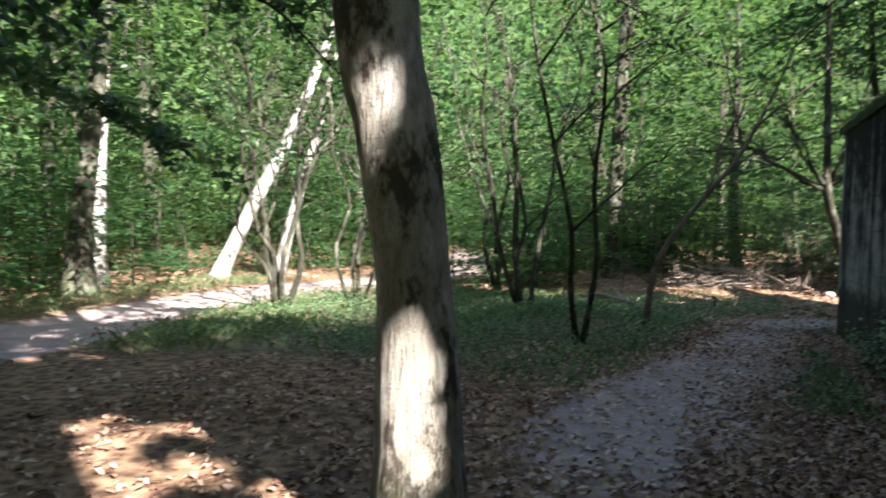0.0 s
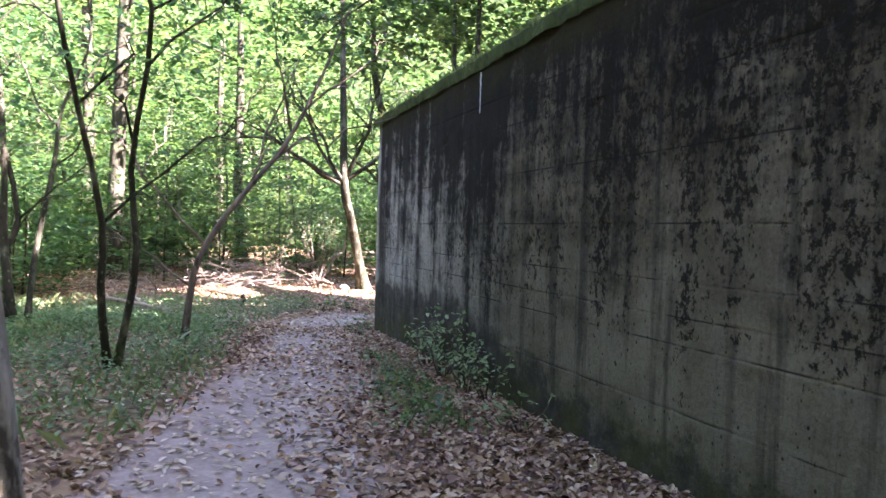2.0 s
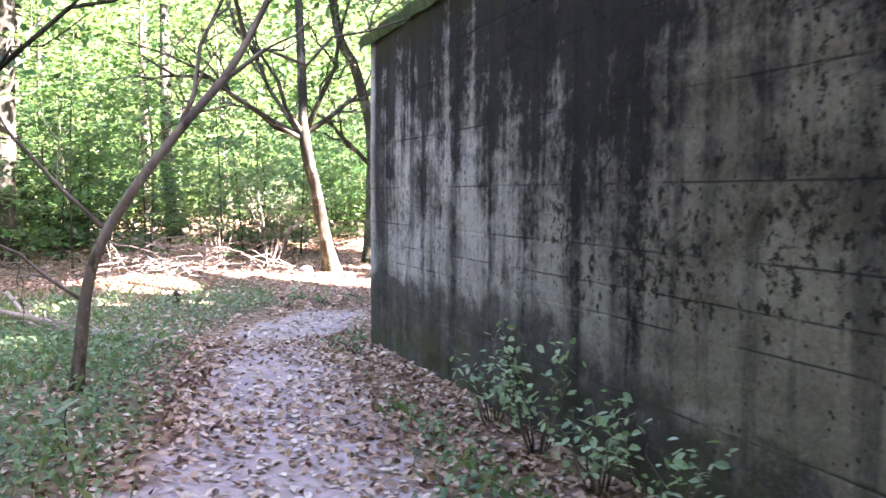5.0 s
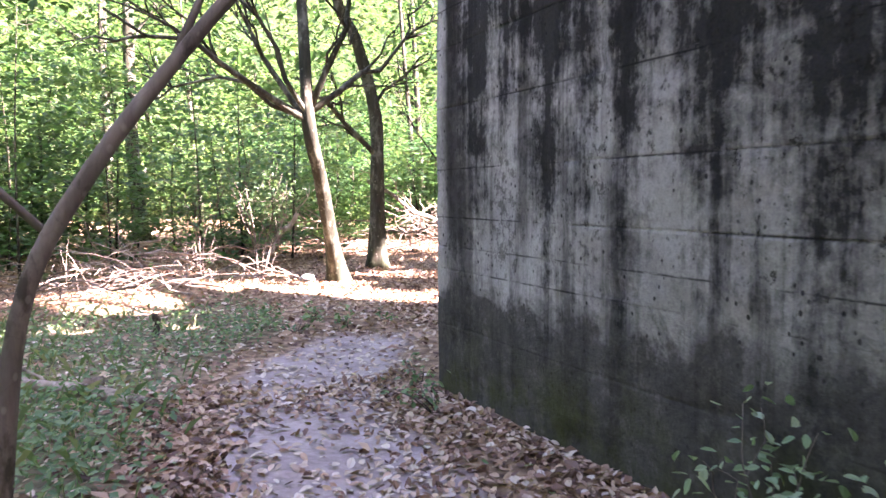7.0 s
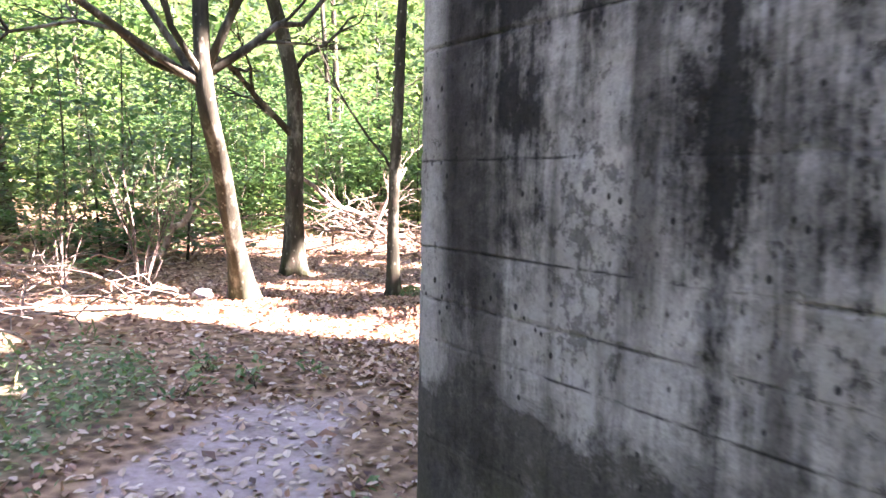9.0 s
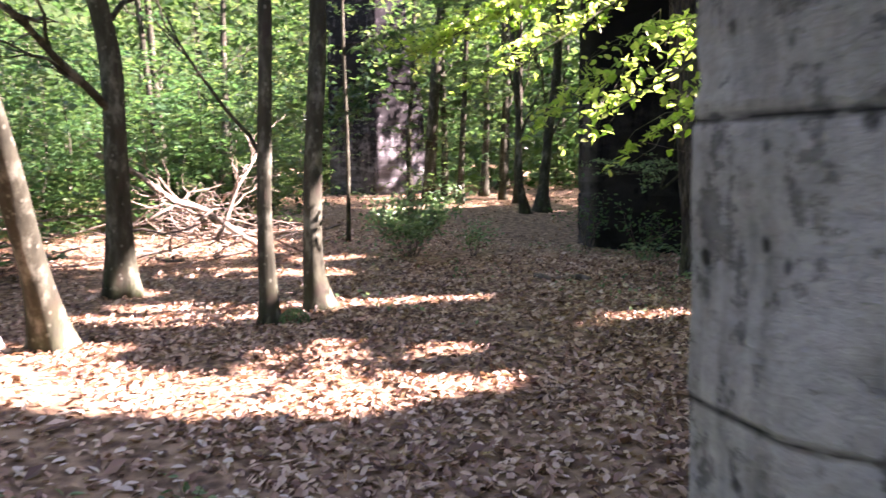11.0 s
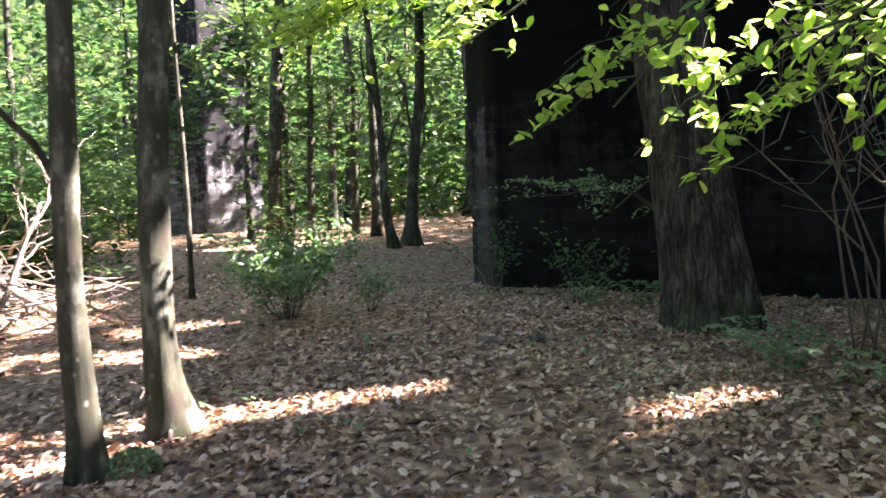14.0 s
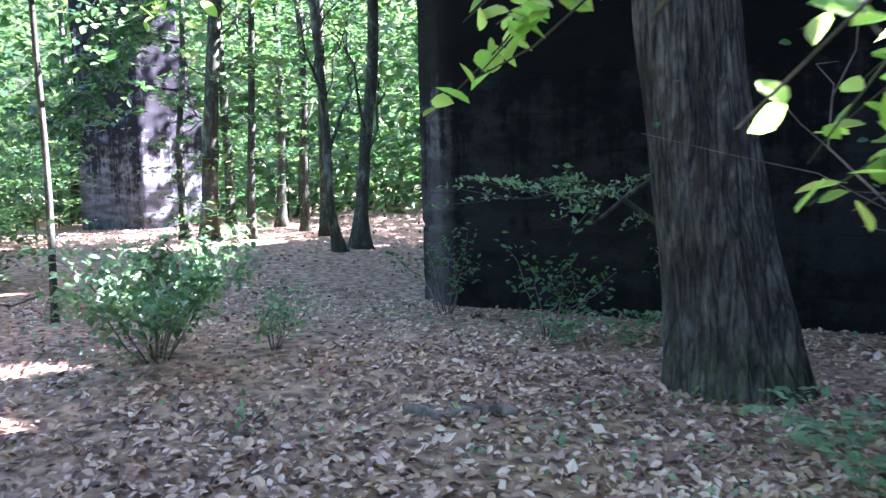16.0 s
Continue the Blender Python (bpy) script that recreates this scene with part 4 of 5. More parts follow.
def make_near_trees():
    r = np.random.default_rng(11)
    t, p = tree("tree", -3.37, -9.68, [(0, 0, 0), (-0.01, 0, 0.5), (-0.03, 0, 1.0), (-0.075, 0, 1.43), (-0.175, 0, 2.03), (-0.275, 0, 2.62), (-0.4, 0.1, 5), (-0.4, 0.3, 11)], [0.21, 0.19, 0.18, 0.175, 0.19, 0.205, 0.16, 0.08], BARK_PALE,
                "leaning beech trunk with pale flaking bark and dark patches", sides=28, bumps=0.03, flare=0.42, seed=3, steps=60)
    for s, (h, d, l) in enumerate([(5.2, (-0.7, 0.3, 0.6), 3.5), (6.0, (0.6, 0.5, 0.6), 3.2), (7.0, (0.2, -0.7, 0.7), 3.0)]):
        i = int(np.argmin(abs(p[:, 2] - h)))
        add_limbs(t, limbs_from(r, p[i], np.array(d), l, 0.08), BARK)
    high_crown(t, (-3.8, -9.3, 9.5), (3.2, 3.2, 3.0), r, 150, 20, 0.26)

    # the forked tree beyond the corner
    t, p = tree("tree", 1.32, 6.38, [(0, 0, 0), (-0.2, -0.28, 0.7), (-0.48, -0.7, 1.6), (-0.7, -0.98, 2.28), (-0.75, -0.9, 3.85), (-0.8, -0.5, 8)], [0.125, 0.1, 0.094, 0.09, 0.07, 0.04], BARK,
                "forked grey beech with bare spreading limbs in sunlight", sides=18, bumps=0.05, flare=0.8, seed=5, steps=40)
    f = np.array((0.62, 5.4, 2.28))
    for d, l, rad in [((-0.83, -0.3, 0.35), 2.9, 0.05), ((-0.35, 0.4, 0.75), 2.6, 0.045), ((0.75, 0.1, 0.5), 2.2, 0.05), ((-0.9, 0.3, 0.25), 2.2, 0.035), ((0.25, -0.3, 0.9), 2.6, 0.05), ((-0.5, -0.1, 0.8), 2.4, 0.04)]:
        add_limbs(t, limbs_from(r, f + np.array((0, 0, r.uniform(-0.1, 0.15))), np.array(d) / np.linalg.norm(d), l, rad, 2, 0.13), BARK)
    high_crown(t, (0.4, 6.9, 6.4), (2.8, 2.4, 1.9), r, 110, 18, 0.22)

    t, p = tree("tree", 2.85, 8.77, [(0, 0, 0), (0.0, 0, 1.4), (0.0, 0.03, 2.7), (-0.35, 0, 4.0), (-0.8, 0, 5.2), (-1.0, 0.2, 10)], [0.15, 0.125, 0.115, 0.10, 0.085, 0.04], BARK,
                "slim grey tree with a low side limb", sides=16, bumps=0.05, flare=0.7, seed=6, steps=36)
    add_limbs(t, limbs_from(r, p[10], np.array((-0.75, -0.3, 0.58)), 2.2, 0.06, 2), BARK)
    add_limbs(t, limbs_from(r, p[15], np.array((0.7, 0.2, 0.6)), 1.8, 0.04, 2), BARK)
    high_crown(t, (2.4, 9.4, 7.6), (3.2, 3.0, 2.2), r, 130, 18, 0.24)

    t, p = tree("tree", 3.14, 6.15, [(0, 0, 0), (-0.02, 0, 0.8), (0.0, 0, 1.6), (0.06, 0.02, 2.85), (0.15, 0.1, 5), (0.1, 0.2, 9)], [0.085, 0.07, 0.066, 0.062, 0.05, 0.03], BARK,
                "slender young beech trunk with a mossy foot", group="pair of young beeches", sides=14, bumps=0.05, flare=0.7, seed=8, steps=34)
    add_limbs(t, limbs_from(r, p[12], np.array((-0.55, 0.2, 0.8)), 1.5, 0.022, 1), BARK)
    high_crown(t, (3.4, 7.4, 7.5), (2.4, 2.4, 2.2), r, 90, 18, 0.22)
    t, p = tree("tree", 3.83, 6.36, [(0, 0, 0), (-0.06, 0, 0.5), (-0.03, 0, 1.4), (0.08, 0, 3.0), (0.1, 0.1, 6), (0.2, 0.2, 10)], [0.105, 0.092, 0.088, 0.082, 0.06, 0.03], BARK,
                "slender young beech trunk flecked with sunlight", group="pair of young beeches", sides=16, bumps=0.05, flare=0.9, seed=9, steps=34)
    high_crown(t, (5.6, 9.0, 8.6), (3.2, 3.2, 2.2), r, 140, 18, 0.27)

    # oak before the tall bunker
    t, p = tree("oak_tree", 8.35, 4.42, [(0, 0, 0), (0, 0.06, 0.4), (0, 0.28, 1.65), (0, 0.42, 3.1), (0.1, 0.6, 6), (0.2, 0.6, 12)], [0.4, 0.36, 0.33, 0.315, 0.26, 0.12], BARK_OAK,
                "stout old oak with deeply furrowed bark, leaning slightly", sides=132, bumps=0.03, flare=0.2, seed=10, steps=110, ridges=0.085)
    for d, h, l in [((0.7, -0.3, 0.6), 6.0, 4.0), ((-0.6, 0.5, 0.6), 6.6, 4.0), ((0.2, 0.8, 0.5), 7.4, 3.5), ((-0.5, -0.7, 0.5), 7.0, 3.8)]:
        i = int(np.argmin(abs(p[:, 2] - h)))
        add_limbs(t, limbs_from(r, p[i], np.array(d), l, 0.11), BARK_OAK)
    high_crown(t, (8.4, 6.8, 10.4), (5.0, 5.6, 3.0), r, 330, 20, 0.34)

    for x, y, sp, rr, sd in [(15.15, 13.35, [(0, 0, 0), (-0.25, 0, 0.9), (-0.3, 0, 2.4), (-0.5, 0, 4.2), (-0.9, 0.2, 9)], [0.12, 0.085, 0.078, 0.07, 0.04], 12), (15.87, 13.38, [(0, 0, 0), (0.05, 0, 0.9), (0.25, 0, 2.2), (0.6, 0, 4.3), (0.8, 0, 11)], [0.17, 0.13, 0.12, 0.115, 0.06], 13)]:
        t, p = tree("tree", x, y, sp, rr, BARK, "dark trunk of a pair growing from one foot", group="twin trunks", sides=14, bumps=0.05, flare=0.7, seed=sd, steps=30)
        add_limbs(t, limbs_from(r, p[12], np.array((0.55, 0.1, 0.8)), 2.2, 0.04, 2), BARK)
        add_limbs(t, limbs_from(r, p[15], np.array((-0.5, -0.2, 0.8)), 2.2, 0.04, 2), BARK)
        high_crown(t, (x, y, 7.5), (2.8, 2.8, 2.6), r, 110, 20, 0.2)

    for x, y, rad, sd in [(16.6, 17.2, 0.09, 161), (17.6, 18.9, 0.11, 162), (16.2, 19.0, 0.08, 163), (19.6, 18.2, 0.1, 164), (20.6, 20.0, 0.12, 165)]:
        rr = np.random.default_rng(sd)
        t, p = tree("tree", x, y, [(0, 0, 0), (rr.normal(0, 0.1), 0.05, 2.2), (rr.normal(0, 0.25), 0, 5), (rr.normal(0, 0.4), 0, 10)], [rad * 1.2, rad, rad * 0.8, 0.03], BARK, "slim woodland trunk behind the clearing", group="woodland trees", sides=10, bumps=0.05, flare=0.6, seed=sd, steps=22)
        for i in (8, 11, 14):
            d = np.array((rr.normal(), rr.normal(), 0.8))
            add_limbs(t, limbs_from(rr, p[i], d / np.linalg.norm(d), rr.uniform(1.2, 2.4), rad * 0.3, 1, 0.13), BARK)
        crown("crown", t, sprays((x, y, 6.0), (2.2, 2.2, 2.6), 36, 16, rr, 0.6), 0.2, LEAF, rr, 0.8)

    # thin pole of a sapling
    t, p = tree("sapling", 7.56, 10.8, [(0, 0, 0), (0.02, 0, 1.5), (-0.02, 0, 3.4), (0.05, 0.1, 6)], [0.04, 0.034, 0.028, 0.015], BARK, "thin dark sapling stem with a few leaf sprays", sides=8, flare=0.2, seed=14)
    crown("crown", t, sprays((7.56, 10.8, 3.6), (1.3, 1.3, 1.9), 40, 12, r, 0.35), 0.11, LEAF, r, 0.75, True)

    # leaning bare trunk beside the trail
    t, p = tree("dead_tree", -2.72, -1.75, [(0, 0, 0), (0.12, 0, 0.96), (0.4, 0, 1.5), (0.8, 0, 2.03), (1.12, 0, 2.45), (1.55, 0.1, 3.3), (1.9, 0.2, 4.2)], [0.046, 0.037, 0.034, 0.031, 0.028, 0.02, 0.008], TWIG,
                "slim bare trunk leaning over the path", "dead tree", sides=12, bumps=0.05, flare=0.4, seed=15, steps=34)
    for k, (h, d, l, rad) in enumerate([(1.2, (-0.6, 0.1, 0.75), 1.7, 0.018), (1.9, (0.35, 0.2, 0.9), 1.8, 0.02), (2.3, (0.85, 0.1, 0.35), 1.8, 0.02), (2.6, (-0.2, -0.1, 0.95), 1.6, 0.018), (2.9, (0.8, -0.2, 0.5), 1.5, 0.016), (0.7, (-0.7, 0.3, 0.5), 1.3, 0.014)]):
        i = int(np.argmin(abs(p[:, 2] - h)))
        add_limbs(t, limbs_from(r, p[i], np.array(d), l, rad, 2, 0.16), TWIG, "branch")

    # slender stems in the undergrowth beside the trail
    for x, y, n, h, seed, lab in [(-3.37, -3.5, 2, 5.0, 21, "pair of slim bare stems"), (-4.56, -0.9, 4, 5.6, 22, "clump of dark forked stems"), (-8.7, -1.0, 6, 4.5, 23, "clump of dark crooked hazel stems"), (-7.95, 0.6, 4, 5.0, 24, "clump of dark hazel stems"), (-6.2, -1.0, 1, 4.5, 25, "single thin stem"), (-5.9, 3.6, 3, 6.0, 26, "clump of grey stems")]:
        rr = np.random.default_rng(seed)
        t = thing("hazel_clump" if n > 1 else "sapling", x, y, float(ground_z(np.array(x), np.array(y))) - 0.04, lab + " with sparse leaves", "shrub")
        for k in range(n):
            a = rr.uniform(0, 6.28)
            spread = rr.uniform(0.12, 0.32) if n > 1 else 0.05
            foot = np.array((x + 0.12 * math.cos(a) * (n > 1), y + 0.12 * math.sin(a) * (n > 1), t.location.z))
            top = foot + np.array((math.cos(a) * spread * h, math.sin(a) * spread * h, h * rr.uniform(0.8, 1.05)))
            q = smooth_path(bend(foot, top, 0, 6, seed * 10 + k, 0.16), 14)
            timber("stem", t, q, np.linspace(rr.uniform(0.035, 0.06), 0.01, 14), BARK, 9, 0.05, k, 0.3)
            for i in (5, 7, 8, 9, 11):
                d = np.array((rr.normal(), rr.normal(), 1.1))
                add_limbs(t, limbs_from(rr, q[i], d / np.linalg.norm(d), rr.uniform(0.9, 1.8), 0.016, 1, 0.14), BARK, "branch", 5)
        crown("crown", t, sprays((x, y, h * 0.72), (1.5, 1.5, h * 0.33), 34 + 8 * n, 12, rr, 0.35), 0.10, LEAF_DARK, rr, 0.6)

    # trees over the far path
    for x, y, sp, rad, mat, lab, seed in [
        (-12.8, -0.9, [(0, 0, 0), (0.05, 0, 1.5), (0.3, 0.1, 4), (0.8, 0.2, 9)], [0.24, 0.19, 0.16, 0.08], BARK, "grey beech at the edge of the far path", 31),
        (-12.45, 3.1, [(0, 0, 0), (0.7, 0.2, 1.6), (1.7, 0.4, 3.6), (3.2, 0.7, 7.5)], [0.17, 0.15, 0.12, 0.05], BARK_WHITE, "pale trunk leaning far over, bright in the sun", 32),
        (-11.6, 4.4, [(0, 0, 0), (0.35, 0, 1.4), (0.9, 0, 3.2), (1.6, 0, 6)], [0.14, 0.12, 0.1, 0.05], BARK_WHITE, "pale leaning trunk in sunlight", 33),
        (-13.6, 0.6, [(0, 0, 0), (0.0, 0, 2), (0.1, 0, 5), (0, 0, 10)], [0.14, 0.12, 0.1, 0.05], BARK_WHITE, "pale straight trunk in sunlight", 34),
        (-16.0, -1.2, [(0, 0, 0), (-0.05, 0, 2), (0.1, 0, 5), (0, 0, 10)], [0.16, 0.13, 0.1, 0.05], BARK, "straight grey trunk behind the far path", 35)]:
        t, p = tree("tree", x, y, sp, rad, mat, lab, sides=14, flare=0.6, seed=seed, steps=26)
        rr = np.random.default_rng(seed)
        for k in range(4):
            d = np.array((rr.normal(), rr.normal(), 0.7))
            add_limbs(t, limbs_from(rr, p[12 + 3 * k], d / np.linalg.norm(d), rr.uniform(1.5, 3), 0.04, 2, 0.13), BARK)
        high_crown(t, (x + sp[-1][0] * 0.6, y, 6.5), (3, 3, 2.8), rr, 110, 18, 0.2)


make_near_trees()


def make_hanging_boughs():
    """Low beech boughs that hang into view, with leaves large enough to tell apart."""
    for name, root, tip, n, seed, size, mat, lab in [
        ("beech_bough", (6.4, 1.2, 3.3), (3.75, 2.85, 1.78), 30, 41, 0.088, LEAF_BACKLIT, "hanging beech bough with backlit yellow-green leaves"),
        ("beech_bough", (6.5, 1.8, 2.75), (4.7, 3.05, 1.68), 24, 56, 0.088, LEAF_BACKLIT, "hanging beech bough with backlit yellow-green leaves"),
        ("beech_bough", (6.9, 2.3, 3.0), (4.35, 3.75, 1.72), 30, 42, 0.088, LEAF_BACKLIT, "hanging beech bough with backlit yellow-green leaves"),
        ("beech_bough", (7.4, 3.4, 3.6), (5.3, 5.2, 2.25), 30, 43, 0.088, LEAF_BACKLIT, "hanging beech bough with backlit yellow-green leaves"),
        ("beech_bough", (8.9, 4.6, 3.9), (6.4, 7.8, 2.7), 90, 44, 0.115, LEAF_BACKLIT, "level beech bough over the trail"),
        ("beech_bough", (-3.72, -9.62, 3.5), (-6.9, -9.7, 2.15), 66, 45, 0.11, LEAF, "low beech bough with shaded green leaves"),
        ("beech_bough", (-9.6, -8.6, 3.2), (-6.6, -6.6, 2.1), 66, 46, 0.11, LEAF, "low beech bough with shaded green leaves"),
        ("beech_bough", (1.6, -2.0, 5.4), (-1.2, 1.8, 3.9), 34, 47, 0.09, LEAF, "beech bough over the bunker corner"),
        ("beech_bough", (2.6, -6.0, 5.6), (-1.0, -1.4, 4.1), 34, 48, 0.09, LEAF, "beech bough over the bunker roof"),
        ("beech_bough", (11.6, 13.6, 4.6), (9.4, 12.6, 2.7), 34, 57, 0.13, LEAF, "level beech bough before the ruined tower"),
        ("beech_bough", (12.6, 15.4, 4.2), (10.6, 15.0, 2.2), 34, 58, 0.14, LEAF, "level beech bough before the ruined tower"),
        ("hazel_spray", (10.9, 5.6, 0.7), (9.55, 6.85, 1.2), 14, 53, 0.06, HERB, "pale hazel spray before the dark concrete wall"),
        ("hazel_spray", (9.6, 4.9, 0.9), (8.9, 5.9, 1.15), 10, 54, 0.06, HERB, "pale hazel spray beside the oak"),
        ("beech_bough", (-6.8, -7.6, 3.6), (-5.2, -5.2, 2.9), 40, 50, 0.09, LEAF, "beech bough with level sprays of green leaves"),
        ("beech_bough", (-11.2, -4.5, 4.2), (-8.2, -3.0, 2.6), 50, 51, 0.1, LEAF, "beech bough over the far path"),
        ("beech_bough", (0.9, -0.8, 3.2), (-0.15, -0.1, 3.02), 5, 52, 0.05, LEAF, "thin twigs hanging over the bunker corner"),
        ("beech_bough", (-4.2, -6.6, 4.4), (-2.6, -3.4, 3.5), 26, 49, 0.09, LEAF, "beech bough above the trail")]:
        r = np.random.default_rng(seed)
        t = thing(name, *root, lab, "branch", "hanging boughs")
        root, tip = np.array(root), np.array(tip)
        path = smooth_path(bend(root, tip, 0.25, 6, seed, 0.12), 16)
        main = timber("branch", t, path, np.linspace(0.045 if seed == 45 else 0.03, 0.006, 16), BARK, 7, 0.05, seed)
        pts, twigs = [], []
        along = (tip - root) / np.linalg.norm(tip - root)
        side = np.array((-along[1], along[0], 0))
        for k in range(n):
            s = r.uniform(0.25, 1.0)
            o = path[min(15, int(s * 15))]
            d = along * r.uniform(0.3, 1) + side * r.choice((-1, 1)) * r.uniform(0.4, 1) + np.array((0, 0, r.uniform(-0.35, 0.15)))
            d /= np.linalg.norm(d)
            l = r.uniform(0.5, 1.15)
            q = bend(o, o + d * l, 0.06, 5, seed * 100 + k, 0.04)
            if lit_gap(q, LOW_BEAMS).sum() < 2:
                twigs.append((q, np.linspace(0.006, 0.002, 5)))
            m = int(l * 22)
            u = r.uniform(0.1, 1, m)
            lat = np.cross(d, (0, 0, 1.0))
            pts.append(o + d * (u * l)[:, None] + lat * (r.choice((-1, 1), m) * r.uniform(0.02, 0.09, m))[:, None] + np.c_[np.zeros(m), np.zeros(m), 0.06 * np.sin(u * 3.14) + r.normal(0, 0.012, m)])
        tagged(add_limbs(t, twigs, BARK, "twig", 4), kind="stuff").parent = main
        p = np.concatenate(pts)
        p = p[~near_walk(p, 1.15)]
        p = p[~(lit_gap(p, LOW_BEAMS) & (r.uniform(0, 1, len(p)) < 0.7))]
        v, f = leaf_arrays(p, size, r, 0.45, True)
        mesh_part("foliage", np_mesh("foliage", v - np.array(t.location), f, False), mat, t)


make_hanging_boughs()


def moss_cushion(x, y):
    t = thing("moss_cushion", x, y, float(ground_z(np.array(x), np.array(y))), "bright green moss cushion at a trunk's foot", "moss")
    r = np.random.default_rng(66)
    d = r.normal(0, 1, (520, 3))
    d /= np.linalg.norm(d, axis=1)[:, None]
    d[:, 2] = np.abs(d[:, 2])
    v, f = leaf_arrays(np.array((x, y, t.location.z)) + d * np.array((0.15, 0.13, 0.13)), 0.035, r, 0.2)
    mesh_part("fronds", np_mesh("fronds", v - np.array(t.location), f, False), HERB, t)


def make_shrubs():
    for name, x, y, h, w, n, leaves, seed, mat, size, lab in [
        ("shrub", 6.95, 8.5, 1.0, 0.95, 16, 2000, 51, HERB, 0.078, "low leafy shrub with pale sunlit tips"),
        ("shrub", 7.7, 8.0, 0.5, 0.45, 7, 300, 52, HERB, 0.06, "small green shrub among dry leaves"),
        ("shrub", 0.46, 7.8, 1.9, 0.7, 9, 480, 53, HERB, 0.07, "thin sunlit shrub with bare twigs"),
        ("shrub", -0.35, 8.6, 1.6, 0.8, 8, 200, 54, HERB, 0.07, "thin sunlit shrub with bare twigs"),
        ("shrub", 9.6, 6.4, 0.9, 0.7, 7, 200, 55, LEAF_DARK, 0.07, "dark low shrub at the foot of the wall"),
        ("shrub", 10.9, 5.55, 0.95, 0.6, 8, 150, 68, LEAF_DARK, 0.06, "dark low shrub at the foot of the wall"),
        ("shrub", 10.9, 8.3, 1.0, 0.8, 7, 180, 56, LEAF_DARK, 0.07, "dark low shrub at the foot of the wall"),
        ("shrub", 7.45, 2.6, 3.4, 1.25, 26, 260, 57, LEAF_DARK, 0.07, "tall leafless hazel bush with many grey rods"),
        ("shrub", 9.3, 1.4, 3.4, 1.3, 22, 200, 58, LEAF_DARK, 0.07, "tall leafless hazel bush with many grey rods"),
        ("bramble", -0.2, -3.15, 0.62, 0.4, 9, 110, 59, BRAMBLE, 0.06, "low bramble growing against the concrete wall"),
        ("bramble", -0.22, -3.75, 0.66, 0.42, 10, 120, 60, BRAMBLE, 0.06, "low bramble growing against the concrete wall"),
        ("bramble", -0.22, -4.4, 0.5, 0.42, 10, 120, 61, BRAMBLE, 0.06, "low bramble growing against the concrete wall"),
        ("bramble", -0.22, -4.95, 0.5, 0.35, 8, 70, 69, BRAMBLE, 0.06, "low bramble growing against the concrete wall"),
        ("bramble", -0.3, -0.6, 0.22, 0.35, 6, 70, 62, HERB, 0.05, "small green weeds at the foot of the wall"),
        ("bramble", -0.35, -6.0, 0.3, 0.35, 6, 40, 63, BRAMBLE, 0.069, "small green weeds at the foot of the wall"),
        ("bramble", -1.15, -4.5, 0.2, 0.2, 4, 26, 64, HERB, 0.07, "small green seedling among fallen leaves"),
        ("bramble", 0.25, 2.75, 0.16, 0.22, 4, 34, 91, HERB, 0.06, "small green seedling among fallen leaves"),
        ("bramble", 0.0, 3.25, 0.15, 0.25, 4, 36, 92, HERB, 0.06, "small green seedling among fallen leaves"),
        ("bramble", -0.35, 2.6, 0.17, 0.25, 5, 40, 93, HERB, 0.06, "small green seedling among fallen leaves"),
        ("bramble", 0.75, 2.95, 0.12, 0.16, 3, 18, 94, HERB, 0.055, "small green seedling among fallen leaves"),
        ("bramble", 6.6, 3.0, 0.2, 0.25, 4, 24, 95, HERB, 0.06, "small green seedling among fallen leaves"),
        ("bramble", 6.1, 6.6, 0.16, 0.2, 4, 22, 96, HERB, 0.055, "small green seedling among fallen leaves"),
        ("bramble", -0.1, 0.15, 0.18, 0.25, 4, 30, 65, HERB, 0.05, "small green weeds at the bunker corner")]:
        r = np.random.default_rng(seed)
        z = float(ground_z(np.array(x), np.array(y))) - 0.02
        t = thing(name, x, y, z, lab, "shrub")
        stems_of, ends = [], []
        for k in range(n):
            stems = []
            stems_of.append(stems)
            a = r.uniform(0, 6.283)
            d = w * r.uniform(0.3, 1.0)
            k0 = 0.5 if h > 3 else 0.1
            foot = np.array((x + k0 * d * math.cos(a), y + k0 * d * math.sin(a), z))
            top = np.array((x + d * math.cos(a), y + d * math.sin(a), z + h * r.uniform(0.6, 1.05)))
            if x < 0 and y < 0.2:
                top[0] = min(top[0], -0.05)
            q = smooth_path(bend(foot, top, 0.1 * h, 5, seed * 50 + k, 0.05 * h), 9)
            stems.append((q, np.linspace(0.011 if h > 3 else 0.004 + 0.005 * h, 0.002, 9)))
            ends.append(q[3:])
            if h > 1:
                for i in (3, 4, 5, 6, 7):
                    dd = r.normal(0, 0.5, 3) + np.array((0, 0, 0.7))
                    b = bend(q[i], q[i] + dd * 0.28 * h, 0, 4, seed * 70 + k * 9 + i, 0.05)
                    stems.append((b, np.linspace(0.004, 0.0015, 4)))
                    ends.append(b[1:])
        for st in stems_of:
            add_limbs(t, st, TWIG, "stem", 5)
        e = np.concatenate(ends)
        p = e[r.integers(0, len(e), leaves)] + r.normal(0, 0.05 + 0.03 * h, (leaves, 3))
        p[:, 2] = np.maximum(p[:, 2], z + 0.05)
        if x < 0 and y < 0.2:
            p[:, 0] = np.minimum(p[:, 0], -0.04)
        v, f = leaf_arrays(p, size, r, 0.55, True)
        mesh_part("foliage", np_mesh("foliage", v - np.array(t.location), f, False), mat, t)
    # a single broad-leaved plant beside the trail
    z = float(ground_z(np.array(-2.74), np.array(-3.2)))
    t = thing("broad_leaved_plant", -2.74, -3.2, z, "small plant with one broad pale blue-green leaf", "plant")
